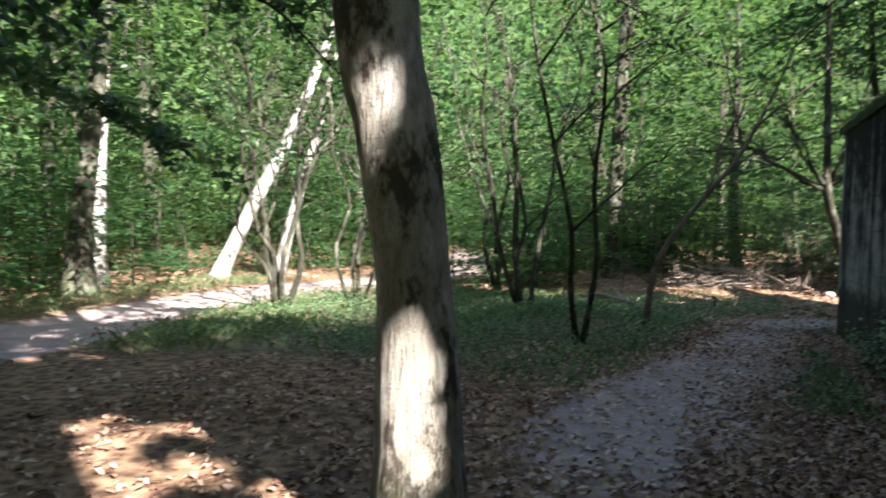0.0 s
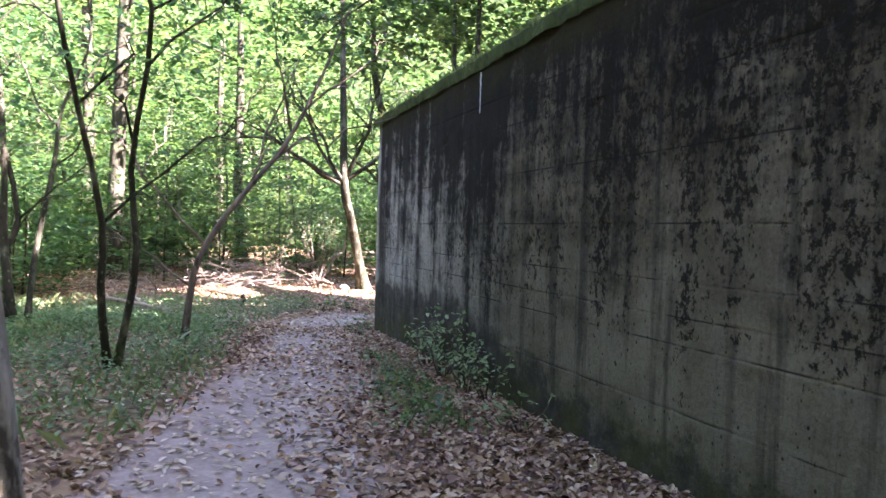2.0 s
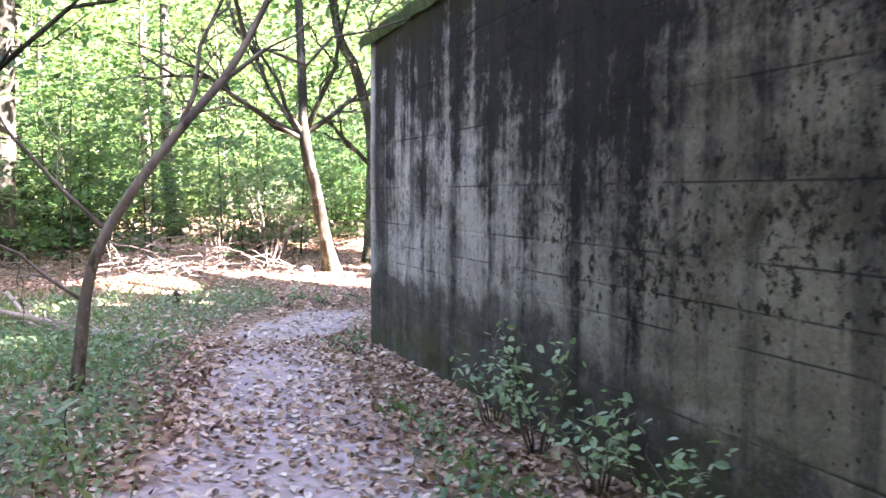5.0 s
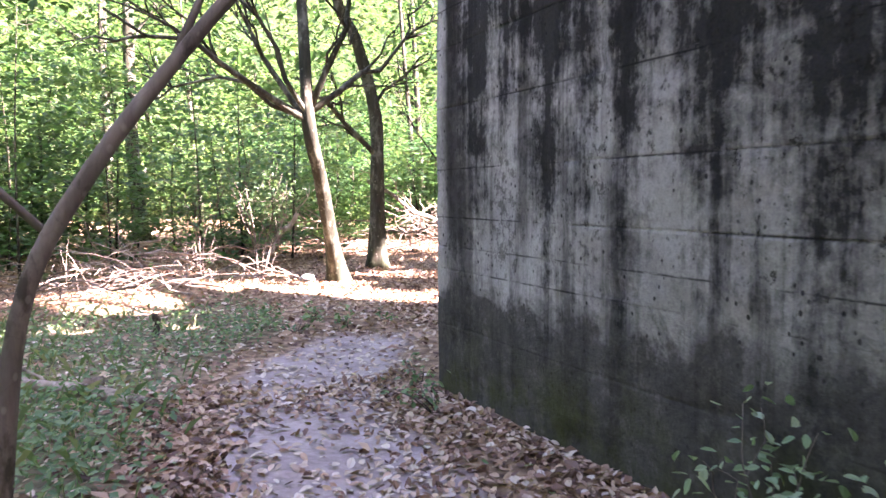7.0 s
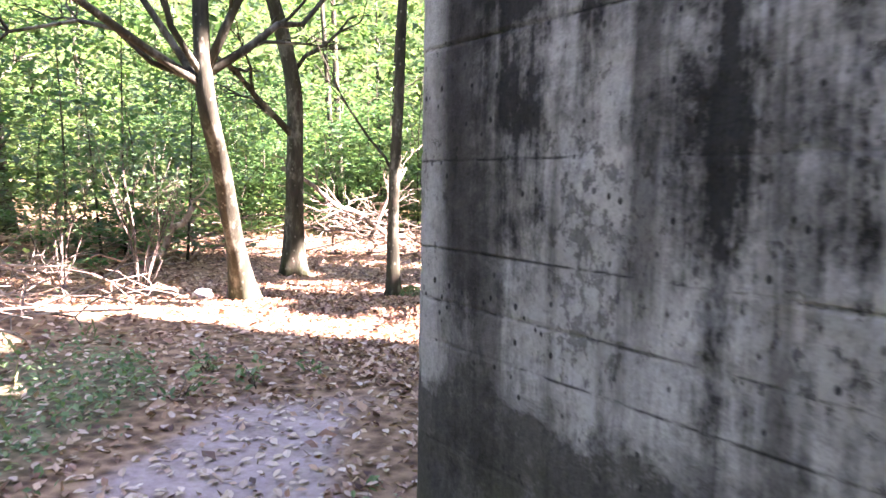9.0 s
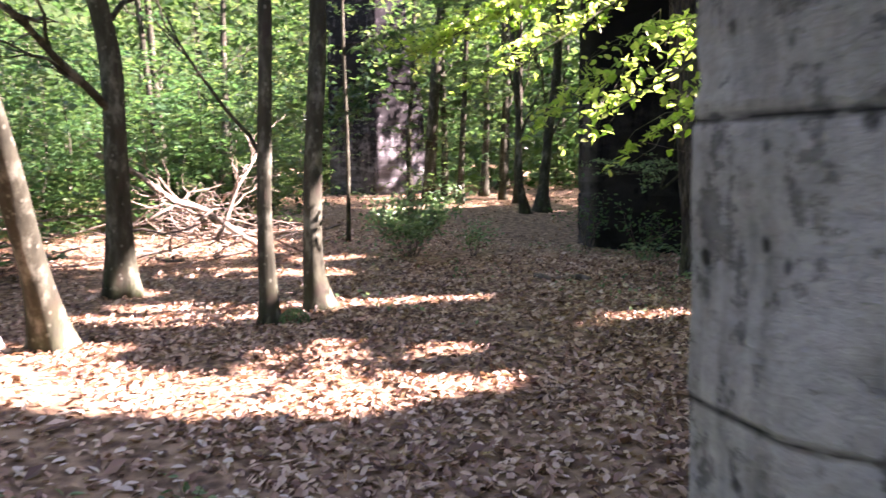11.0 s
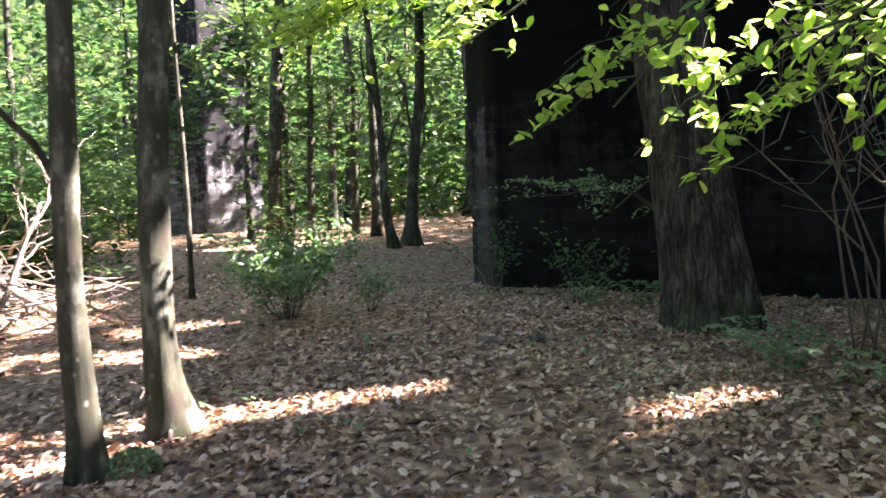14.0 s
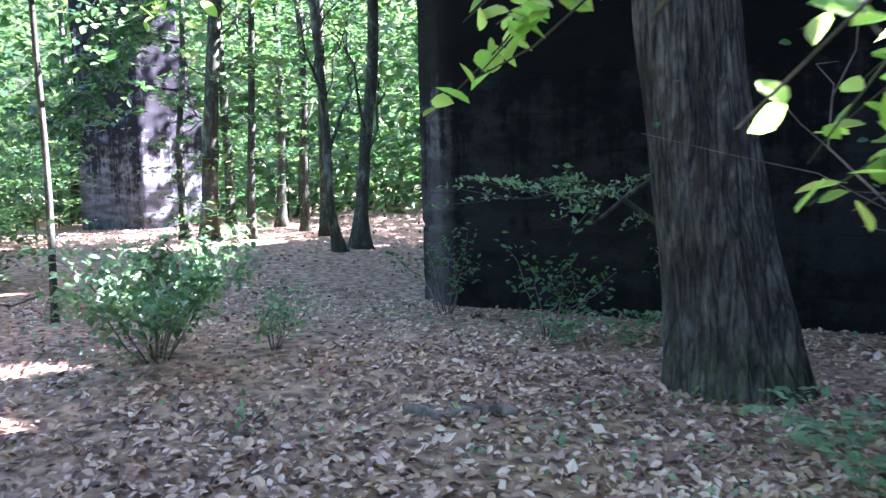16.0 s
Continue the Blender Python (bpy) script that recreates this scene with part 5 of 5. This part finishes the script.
    timber("stem", t, smooth_path(bend((-2.74, -3.2, z - 0.02), (-2.72, -3.2, z + 0.3), 0, 4, 5, 0.02), 8), np.linspace(0.006, 0.004, 8), TWIG, 6)
    r = np.random.default_rng(67)
    v, f = leaf_arrays(np.array([(-2.72, -3.24, z + 0.3)]), 0.2, r, 0.97, True, 0.55)
    mesh_part("leaf", np_mesh("leaf", v - np.array(t.location), f, True), PALE_LEAF, t, "broad pale blue-green leaf")
    v, f = leaf_arrays(np.array([(-2.8, -3.15, z + 0.2), (-2.66, -3.12, z + 0.25), (-2.75, -3.3, z + 0.16)]), 0.1, r, 0.8, True)
    mesh_part("foliage", np_mesh("foliage", v - np.array(t.location), f, True), HERB, t)
    # moss cushion at the foot of a young beech
    for mx, my in ((3.3, 6.0), (-3.1, -9.75)):
        moss_cushion(mx, my)
    # ferns near the oak
    for k, (x, y) in enumerate([(9.6, 5.6), (9.9, 5.2), (7.2, 3.7), (9.3, 6.1), (6.7, 3.5), (6.3, 2.7)]):
        r = np.random.default_rng(80 + k)
        z = float(ground_z(np.array(x), np.array(y))) - 0.02
        t = thing("fern", x, y, z, "small green fern on the leaf-strewn floor", "fern", "ferns by the oak")
        vs = []
        for s in range(7):
            a = s * 0.9 + r.uniform(0, 0.5)
            l = r.uniform(0.3, 0.5)
            u = np.linspace(0.15, 1, 12)
            c = np.stack([x + np.cos(a) * u * l, y + np.sin(a) * u * l, z + 0.3 * np.sin(u * 2.0)], -1)
            for sgn in (-1, 1):
                wdt = 0.09 * np.sin(u * 2.6 + 0.3)
                vs.append(c + np.stack([-np.sin(a) * sgn * wdt, np.cos(a) * sgn * wdt, -0.02 + 0 * u], -1) * 0.6)
        v, f = leaf_arrays(np.concatenate(vs), 0.075, r, 0.8, False)
        mesh_part("fronds", np_mesh("fronds", v - np.array(t.location), f, False), HERB, t)


make_shrubs()


def make_dead_wood():
    def log(name, a, b, r0, r1, mat, lab, seed, twigs=0, cat="branch", group=""):
        a, b = np.array(a, float), np.array(b, float)
        t = thing(name, *a, lab, cat, group)
        q = smooth_path(bend(a, b, 0, 6, seed, 0.04), 14)
        timber("wood", t, q, np.linspace(r0, r1, 14), mat, 9, 0.06, seed)
        rr = np.random.default_rng(seed)
        if twigs:
            lim = []
            for k in range(twigs):
                d = (b - a) / np.linalg.norm(b - a) + rr.normal(0, 0.55, 3)
                d[2] = abs(d[2]) * 0.7
                lim += limbs_from(rr, q[int(rr.integers(4, 13))], d / np.linalg.norm(d), rr.uniform(0.5, 1.2), r0 * 0.4, 1, 0.15)
            tagged(add_limbs(t, lim, mat, "twig", 5), kind="stuff")
        return t

    def gz(x, y):
        return float(ground_z(np.array(x), np.array(y)))

    log("fallen_branch", (-1.95, 0.05, gz(-1.95, 0.05) + 0.03), (-3.9, 2.0, 0.28), 0.045, 0.03, DEAD, "fallen bare branch lying in the grass", 71, 2)
    log("fallen_branch", (-2.2, 0.9, gz(-2.2, 0.9) + 0.03), (-3.6, 1.0, 0.12), 0.035, 0.02, DEAD, "fallen bare branch lying in the grass", 72, 2)
    log("fallen_branch", (-3.0, 0.5, gz(-3, 0.5) + 0.03), (-3.5, 2.4, 0.35), 0.03, 0.02, DEAD, "fallen bare branch lying in the grass", 73, 3)
    log("stump", (-1.66, 2.74, gz(-1.66, 2.74) - 0.05), (-1.66, 2.74, gz(-1.66, 2.74) + 0.24), 0.03, 0.025, TWIG, "short dark broken stake in the grass", 74, 0, "stump")
    # a broken stem propped across the brush
    log("fallen_log", (5.75, 10.5, gz(5.75, 10.5) + 0.06), (3.3, 10.5, 1.55), 0.05, 0.035, DEAD, "broken bleached stem propped across the brush", 75, 5, "fallen tree")
    log("fallen_log", (4.9, 10.4, gz(4.9, 10.4) + 0.3), (5.75, 10.6, 1.6), 0.035, 0.015, DEAD, "bleached broken bough in the brush", 76, 5, "fallen tree")
    log("fallen_branch", (0.9, 9.6, gz(0.9, 9.6)), (1.5, 9.3, 0.95), 0.06, 0.04, DEAD, "leaning broken stem in sunlight", 77, 2)
    log("fallen_branch", (4.4, 7.0, gz(4.4, 7.0) + 0.03), (3.6, 6.1, gz(3.6, 6.1) + 0.03), 0.02, 0.012, TWIG, "thin stick on dry leaves", 78, 1)
    log("fallen_branch", (6.76, 6.04, gz(6.76, 6.04) + 0.02), (7.02, 5.41, gz(7.02, 5.41) + 0.02), 0.045, 0.04, TWIG, "short weathered stick half under dry leaves", 79, 0)
    # heaps of brushwood
    for x, y, w, h, n, seed, lab in [(-1.5, 5.5, 1.7, 0.5, 60, 81, "heap of cut brushwood and dry leaves"), (-3.6, 6.2, 1.6, 0.5, 30, 82, "heap of cut brushwood and dry leaves"), (5.0, 10.8, 1.6, 1.0, 44, 83, "tangle of dead bleached branches"), (2.2, 11.6, 1.8, 1.5, 40, 84, "tangle of dead bleached branches"), (5.8, 12.6, 1.5, 1.3, 36, 85, "tangle of dead bleached branches"), (-6.3, 6.2, 1.8, 0.6, 26, 86, "heap of cut brushwood")]:
        r = np.random.default_rng(seed)
        t = thing("brush_pile", x, y, gz(x, y), lab, "brushwood")
        for k in range(n):
            st = []
            c = np.array((x + r.normal(0, w * 0.4), y + r.normal(0, w * 0.4), gz(x, y) + abs(r.normal(0, h * 0.35))))
            a = r.uniform(0, 6.28)
            d = np.array((math.cos(a), math.sin(a), r.normal(0, 0.3) + 0.15 * h))
            l = r.uniform(0.6, 1.9)
            p0, p1 = c - d * l / 2, c + d * l / 2
            p0[2] = max(p0[2], gz(x, y) + 0.01)
            p1[2] = max(p1[2], gz(x, y) + 0.01)
            q = bend(p0, p1, 0, 6, seed * 60 + k, 0.06)
            st.append((q, np.linspace(r.uniform(0.008, 0.026) * (0.55 if h < 0.9 else 1.0), 0.004, 6)))
            for j in range(2):
                e = q[int(r.integers(2, 5))]
                st.append((bend(e, e + d * 0.3 + r.normal(0, 0.2, 3), 0, 4, seed * 90 + k * 3 + j, 0.03), np.linspace(0.006, 0.002, 4)))
            add_limbs(t, st, DEAD if k % 3 else TWIG, "stick", 5)


make_dead_wood()


def make_stone(x, y, size):
    z = float(ground_z(np.array(x), np.array(y)))
    bm = bmesh.new()
    bmesh.ops.create_icosphere(bm, subdivisions=3, radius=size)
    for v in bm.verts:
        v.co *= 1 + 0.22 * noise.noise(v.co * (1.4 / size)) + 0.08 * noise.noise(v.co * (4 / size))
        v.co.z *= 0.6
    for f in bm.faces:
        f.smooth = True
    n = Nodes("pale_stone")
    me = bpy.data.meshes.new("stone")
    bm.to_mesh(me)
    bm.free()
    ob = mesh_part("stone", me, n.done(n.ramp(n.noise(n.pos, 25, 5), (0.35, (0.3, 0.31, 0.32)), (0.65, (0.55, 0.56, 0.58))), n.noise(n.pos, 60), 0.5, 0.01))
    ob.location = (x, y, z + size * 0.3)
    tagged(ob, "small pale stone lying among dry leaves", "stone")


make_stone(0.95, 6.75, 0.12)

# ---- woods all round ----


def clear_of(x, y):
    """Open ground that bears no tree: the trail, the blocks and the near stage."""
    if -1.5 < x < 4.5 and -22 < y < 1.5:
        return False
    if 10.5 < x < 18.5 and -8 < y < 11.5:
        return False
    if 18.0 < x < 24 and 21 < y < 29:
        return False
    if float(line_distance(np.array(x), np.array(y), [(4, 7), (12, 16.5), (20, 25.5)])) < 2.0:
        return False
    d = float(min(line_distance(np.array(x), np.array(y), TRAIL), line_distance(np.array(x), np.array(y), TRAIL_ON), line_distance(np.array(x), np.array(y), TRAIL_LEFT)))
    if d < 2.2:
        return False
    if -11 < x < 3 and -20 < y < 7.5:
        return False
    return not (0 < x < 11 and 0 < y < 13)


def make_woods():
    r = np.random.default_rng(101)
    spots = []
    while len(spots) < 150:
        a, d = r.uniform(0, 6.283), 46 * math.sqrt(r.uniform(0, 1))
        x, y = 3 + d * math.cos(a), 4 + d * math.sin(a)
        if clear_of(x, y) and all(math.hypot(x - u, y - v) > 2.2 for u, v in spots):
            spots.append((x, y))
    for k, (x, y) in enumerate(spots):
        if math.hypot(x - 7.6, y + 0.8) < 1.2:
            x, y = 7.6, -3.0
        far = math.hypot(x - 2, y - 3)
        h = r.uniform(9, 14)
        rad = r.uniform(0.08, 0.2)
        lean = r.normal(0, 0.05, 2)
        t, p = tree("tree", x, y, [(0, 0, 0), (lean[0] * 2 + r.normal(0, 0.08), lean[1] * 2, h * 0.25), (lean[0] * 5, lean[1] * 5, h * 0.6), (lean[0] * 8, lean[1] * 8, h)], [rad * 1.15, rad, rad * 0.75, 0.03], BARK,
                    "woodland tree with a grey trunk and green crown", group="woodland trees", sides=9, bumps=0.05, flare=0.5, seed=200 + k, steps=14)
        if far < 30:
            for i in (5, 7, 9):
                d = np.array((r.normal(), r.normal(), 0.8))
                add_limbs(t, limbs_from(r, p[i], d / np.linalg.norm(d), r.uniform(1.2, 2.8), rad * 0.28, 1, 0.13), BARK)
        top = (x + lean[0] * 6, y + lean[1] * 6, h * 0.72)
        near = far < 26
        pts = sprays(top, (3.0, 3.0, h * 0.3), (70 if near else 40) // (2 if x > 11 and y > -2 else 1), 18, r, 0.75)
        low = sprays((x, y, h * 0.32), (2.5, 2.5, h * 0.2), 40 if near else 20, 18, r, 0.6)
        crown("crown", t, np.concatenate([pts, low]), 0.25 if near else 0.36, LEAF, r, 0.75)
    # tall canopy trees added outside the view, placed to shade the stage
    tall = [(6.5, -1.6), (10.2, -1.3), (18.7, -1.0), (18.9, 5.0), (19.2, 10.2), (24, -1), (24, 6), (26, -9), (17, -10), (5.5, -4.5), (8.5, -3.5), (6.8, -9.0), (10.0, -7.5), (4.6, -14), (9, -13), (13, -11), (-6.5, -15), (-1.5, -17), (-9, -17), (3.8, -18), (14.0, -2), (20.5, 3), (20.5, -6), (20, 8), (7.5, -16), (12.5, -17), (-13, -14)]
    for k, (x, y) in enumerate(tall):
        rr = np.random.default_rng(400 + k)
        h = rr.uniform(12, 16)
        t, p = tree("tree", x, y, [(0, 0, 0), (0.1, 0, h * 0.3), (0.2, 0.1, h * 0.7), (0.2, 0.2, h)], [0.28, 0.24, 0.18, 0.04], BARK, "tall beech added out of view, its broad crown shading the stage", group="woodland trees", sides=10, seed=420 + k, steps=14)
        pts = sprays((x, y, h * 0.68), (4.2, 4.2, h * 0.3), 420 if 4 < x < 21 and y < 4 else 220, 16, rr, 0.9)
        crown("crown", t, pts, 0.44, LEAF, rr, 0.7)
    # young beeches under the trees
    spots = []
    while len(spots) < 230:
        a, d = r.uniform(0, 6.283), 34 * math.sqrt(r.uniform(0.02, 1))
        x, y = 2 + d * math.cos(a), 5 + d * math.sin(a)
        ok = clear_of(x, y) or (-11 < x < -5 and 2 < y < 7) or (-3 < x < 3 and 9.5 < y < 13)
        if x > 3 and y < 2:
            ok = False
        if ok and line_distance(np.array(x), np.array(y), TRAIL) > 3:
            spots.append((x, y))
    for k, (x, y) in enumerate(spots):
        h = r.uniform(1.8, 5.5)
        t, p = tree("young_beech", x, y, [(0, 0, 0), (r.normal(0, 0.1), r.normal(0, 0.1), h * 0.5), (r.normal(0, 0.25), r.normal(0, 0.25), h)], [0.022, 0.016, 0.005], BARK,
                    "young beech with level sprays of green leaves", "sapling", "young beeches", 6, 0.03, 0.2, 600 + k, 8)
        pts = np.concatenate([sprays((x, y, h * 0.54), (0.9 + h * 0.22, 0.9 + h * 0.22, h * 0.48), int(16 + h * 7), 14, r, 0.5), sprays((x, y, 0.45), (1.1, 1.1, 0.4), 6, 14, r, 0.4)])
        crown("crown", t, pts, 0.155, LEAF if r.uniform() < 0.65 else LEAF_DARK, r, 0.8)
    # thicket behind the clearing
    k = 0
    for x0, x1, y0, y1, n in [(-12, 2.0, 9.6, 16, 64), (-14, -5, 5.0, 10, 24), (3, 9, 14.0, 20, 30), (-18, -13.5, -3, 5, 12)]:
        for _ in range(n):
            x, y, h = r.uniform(x0, x1), r.uniform(y0, y1), r.uniform(1.6, 5.0)
            k += 1
            if line_distance(np.array(x), np.array(y), TRAIL_LEFT) < 1.6:
                continue
            t, p = tree("young_beech", x, y, [(0, 0, 0), (r.normal(0, 0.1), r.normal(0, 0.1), h * 0.5), (r.normal(0, 0.3), r.normal(0, 0.3), h)], [0.024, 0.017, 0.005], BARK,
                        "young beech in the thicket with level leaf sprays", "sapling", "thicket", 6, 0.03, 0.2, 900 + k, 8)
            pts = np.concatenate([sprays((x, y, h * 0.54), (1.0 + h * 0.24, 1.0 + h * 0.24, h * 0.5), int(18 + h * 8), 14, r, 0.5), sprays((x, y, 0.45), (1.2, 1.2, 0.42), 12, 14, r, 0.4)])
            crown("crown", t, pts, 0.15, LEAF if r.uniform() < 0.55 else LEAF_DARK, r, 0.8)
    # dense far foliage that closes the view
    n = 190000
    a = r.uniform(0, 6.283, n)
    d = 27 + 25 * r.uniform(0, 1, n)
    clump = wave(a * 30, d, 77, 0.7)
    z = r.uniform(0, 1, n) ** 1.25 * 17
    z[: n // 6] = r.uniform(0, 1, n // 6) * 2.4
    d[: n // 6] = 33 + 18 * r.uniform(0, 1, n // 6)
    pts = np.stack([3 + d * np.cos(a), 5 + d * np.sin(a), z], -1)
    keep = (wave(pts[:, 0] + pts[:, 2] * 0.7, pts[:, 1] - pts[:, 2] * 0.5, 78, 0.9) + 0.35 * clump > -0.65)
    pts = pts[keep]
    pts = pts[~((pts[:, 0] > 10.5) & (pts[:, 0] < 18.5) & (pts[:, 1] < 11))]
    v, f = leaf_arrays(pts, 0.62, r, 0.6)
    tagged(mesh_part("far_foliage", np_mesh("far_foliage", v, f, False), LEAF), "dense sunlit green foliage of the far woods", "foliage", kind="stuff")


make_woods()

# ---- floor cover ----


def scatter(n, box, rng, weight):
    x = rng.uniform(box[0], box[1], n)
    y = rng.uniform(box[2], box[3], n)
    keep = rng.uniform(0, 1, n) < weight(x, y)
    keep &= ~((x > -0.03) & (x < 2.65) & (y < 0.28)) & ~((x > 11.75) & (x < 17.1) & (y < 9.7))
    return x[keep], y[keep]


def make_floor_cover():
    r = np.random.default_rng(300)

    def bare(x, y):
        return np.clip(1.05 - trail_mask(x, y) * (np.interp(y, [-5.0, 0.0], [0.9, 0.74]) - 0.3 * wave(x, y, 31, 2.2)), 0.06, 1) * (1 - 0.4 * np.clip(1.3 - line_distance(x, y, TRAIL_ON) / 0.9, 0, 1) * (x > 6)) * np.clip(0.88 + 0.4 * wave(x, y, 43, 2.4) + 0.25 * wave(x, y, 44, 7.0), 0.3, 1) * (1 - 0.5 * green_mask(x, y))

    parts = []
    for n, box, s in [(26000, (1.0, 8.5, 1.2, 7.8), 0.058), (14000, (-4.5, -0.05, -11.5, 0.5), 0.06), (100000, (-7, 12, -12, 13), 0.062), (20000, (-2.2, 0.0, -10, 0.6), 0.058), (30000, (-16, 26, -16, 26), 0.11)]:
        x, y = scatter(n, box, r, bare)
        z = ground_z(x, y) + r.uniform(0.004, 0.03, len(x))
        parts.append(leaf_arrays(np.stack([x, y, z], -1), s, r, 0.62, n < 30000, 0.0))
    v, f = joined(parts)
    tagged(mesh_part("leaf_litter", np_mesh("leaf_litter", v, f, False), LITTER), "dry brown and tan fallen beech leaves covering the floor", "leaves", kind="stuff")

    # small bleached leaves lying flat on the trodden path
    x, y = scatter(15000, (-3.4, 1.5, -11, 5), r, lambda x, y: np.clip(trail_mask(x, y) * (0.55 + 0.4 * wave(x, y, 36, 1.7)), 0.22, 1))
    v, f = leaf_arrays(np.stack([x, y, ground_z(x, y) + r.uniform(0.01, 0.022, len(x))], -1), 0.068, r, 0.85, True, 0.0)
    tagged(mesh_part("path_leaves", np_mesh("path_leaves", v, f, False), PALE_LITTER), "small pale dry leaves strewn over the earth path", "leaves", kind="stuff")

    x, y = scatter(150000, (-13, 0.4, -9, 7), r, lambda x, y: green_mask(x, y) * np.clip(0.85 + 0.5 * wave(x, y, 33, 1.6) - 0.11 * np.clip(y + 1, 0, 6), 0.1, 1))
    z = ground_z(x, y) + r.uniform(0.02, 0.2, len(x))
    p = [leaf_arrays(np.stack([x, y, z], -1), 0.055, r, 0.6)]
    x, y = scatter(2600, (4, 12, 3, 12), r, lambda x, y: np.clip(0.15 + wave(x, y, 34, 1.1), 0, 1))
    p.append(leaf_arrays(np.stack([x, y, ground_z(x, y) + r.uniform(0.03, 0.14, len(x))], -1), 0.06, r, 0.6))
    v, f = joined(p)
    tagged(mesh_part("ground_herbs", np_mesh("ground_herbs", v, f, False), HERB), "low green woodland herbs beside the path", "herbs", kind="stuff")

    def blades(x, y, z, h):
        n = len(x)
        a = r.uniform(0, 6.283, n)
        l = h * r.uniform(0.5, 1.3, n)
        b = r.uniform(0.2, 0.9, n) * l
        w = 0.004
        c, s = np.cos(a), np.sin(a)
        v = np.stack([np.stack([x - s * w, y + c * w, z], -1), np.stack([x + s * w, y - c * w, z], -1), np.stack([x + c * b * 0.4, y + s * b * 0.4, z + l * 0.65], -1), np.stack([x + c * b, y + s * b, z + l * 0.85], -1)], 1)
        k = np.arange(n)[:, None] * 4
        f = np.concatenate([k + np.array([[0, 1, 2]]), k + np.array([[1, 3, 2]])])
        return v.reshape(-1, 3), f

    x, y = scatter(34000, (-13, 0.4, -9, 7), r, lambda x, y: green_mask(x, y) * np.clip(0.4 + 0.8 * wave(x, y, 35, 1.3), 0.05, 1))
    v, f = blades(x, y, ground_z(x, y), 0.16)
    tagged(mesh_part("grass", np_mesh("grass", v, f, False), GRASS), "thin green and straw-coloured woodland grass", "grass", kind="stuff")
    y = r.uniform(-12, 0.25, 5200)
    x = np.abs(r.normal(0, 0.22, 5200)) - 0.04
    v, f = blades(x, y, roof_top(0, y) + 0.0 + 0.25 * np.clip(x, 0, 0.35), 0.09)
    tagged(mesh_part("roof_grass", np_mesh("roof_grass", v, f, False), GRASS), "short grass growing along the bunker roof", "grass", kind="stuff")


make_floor_cover()
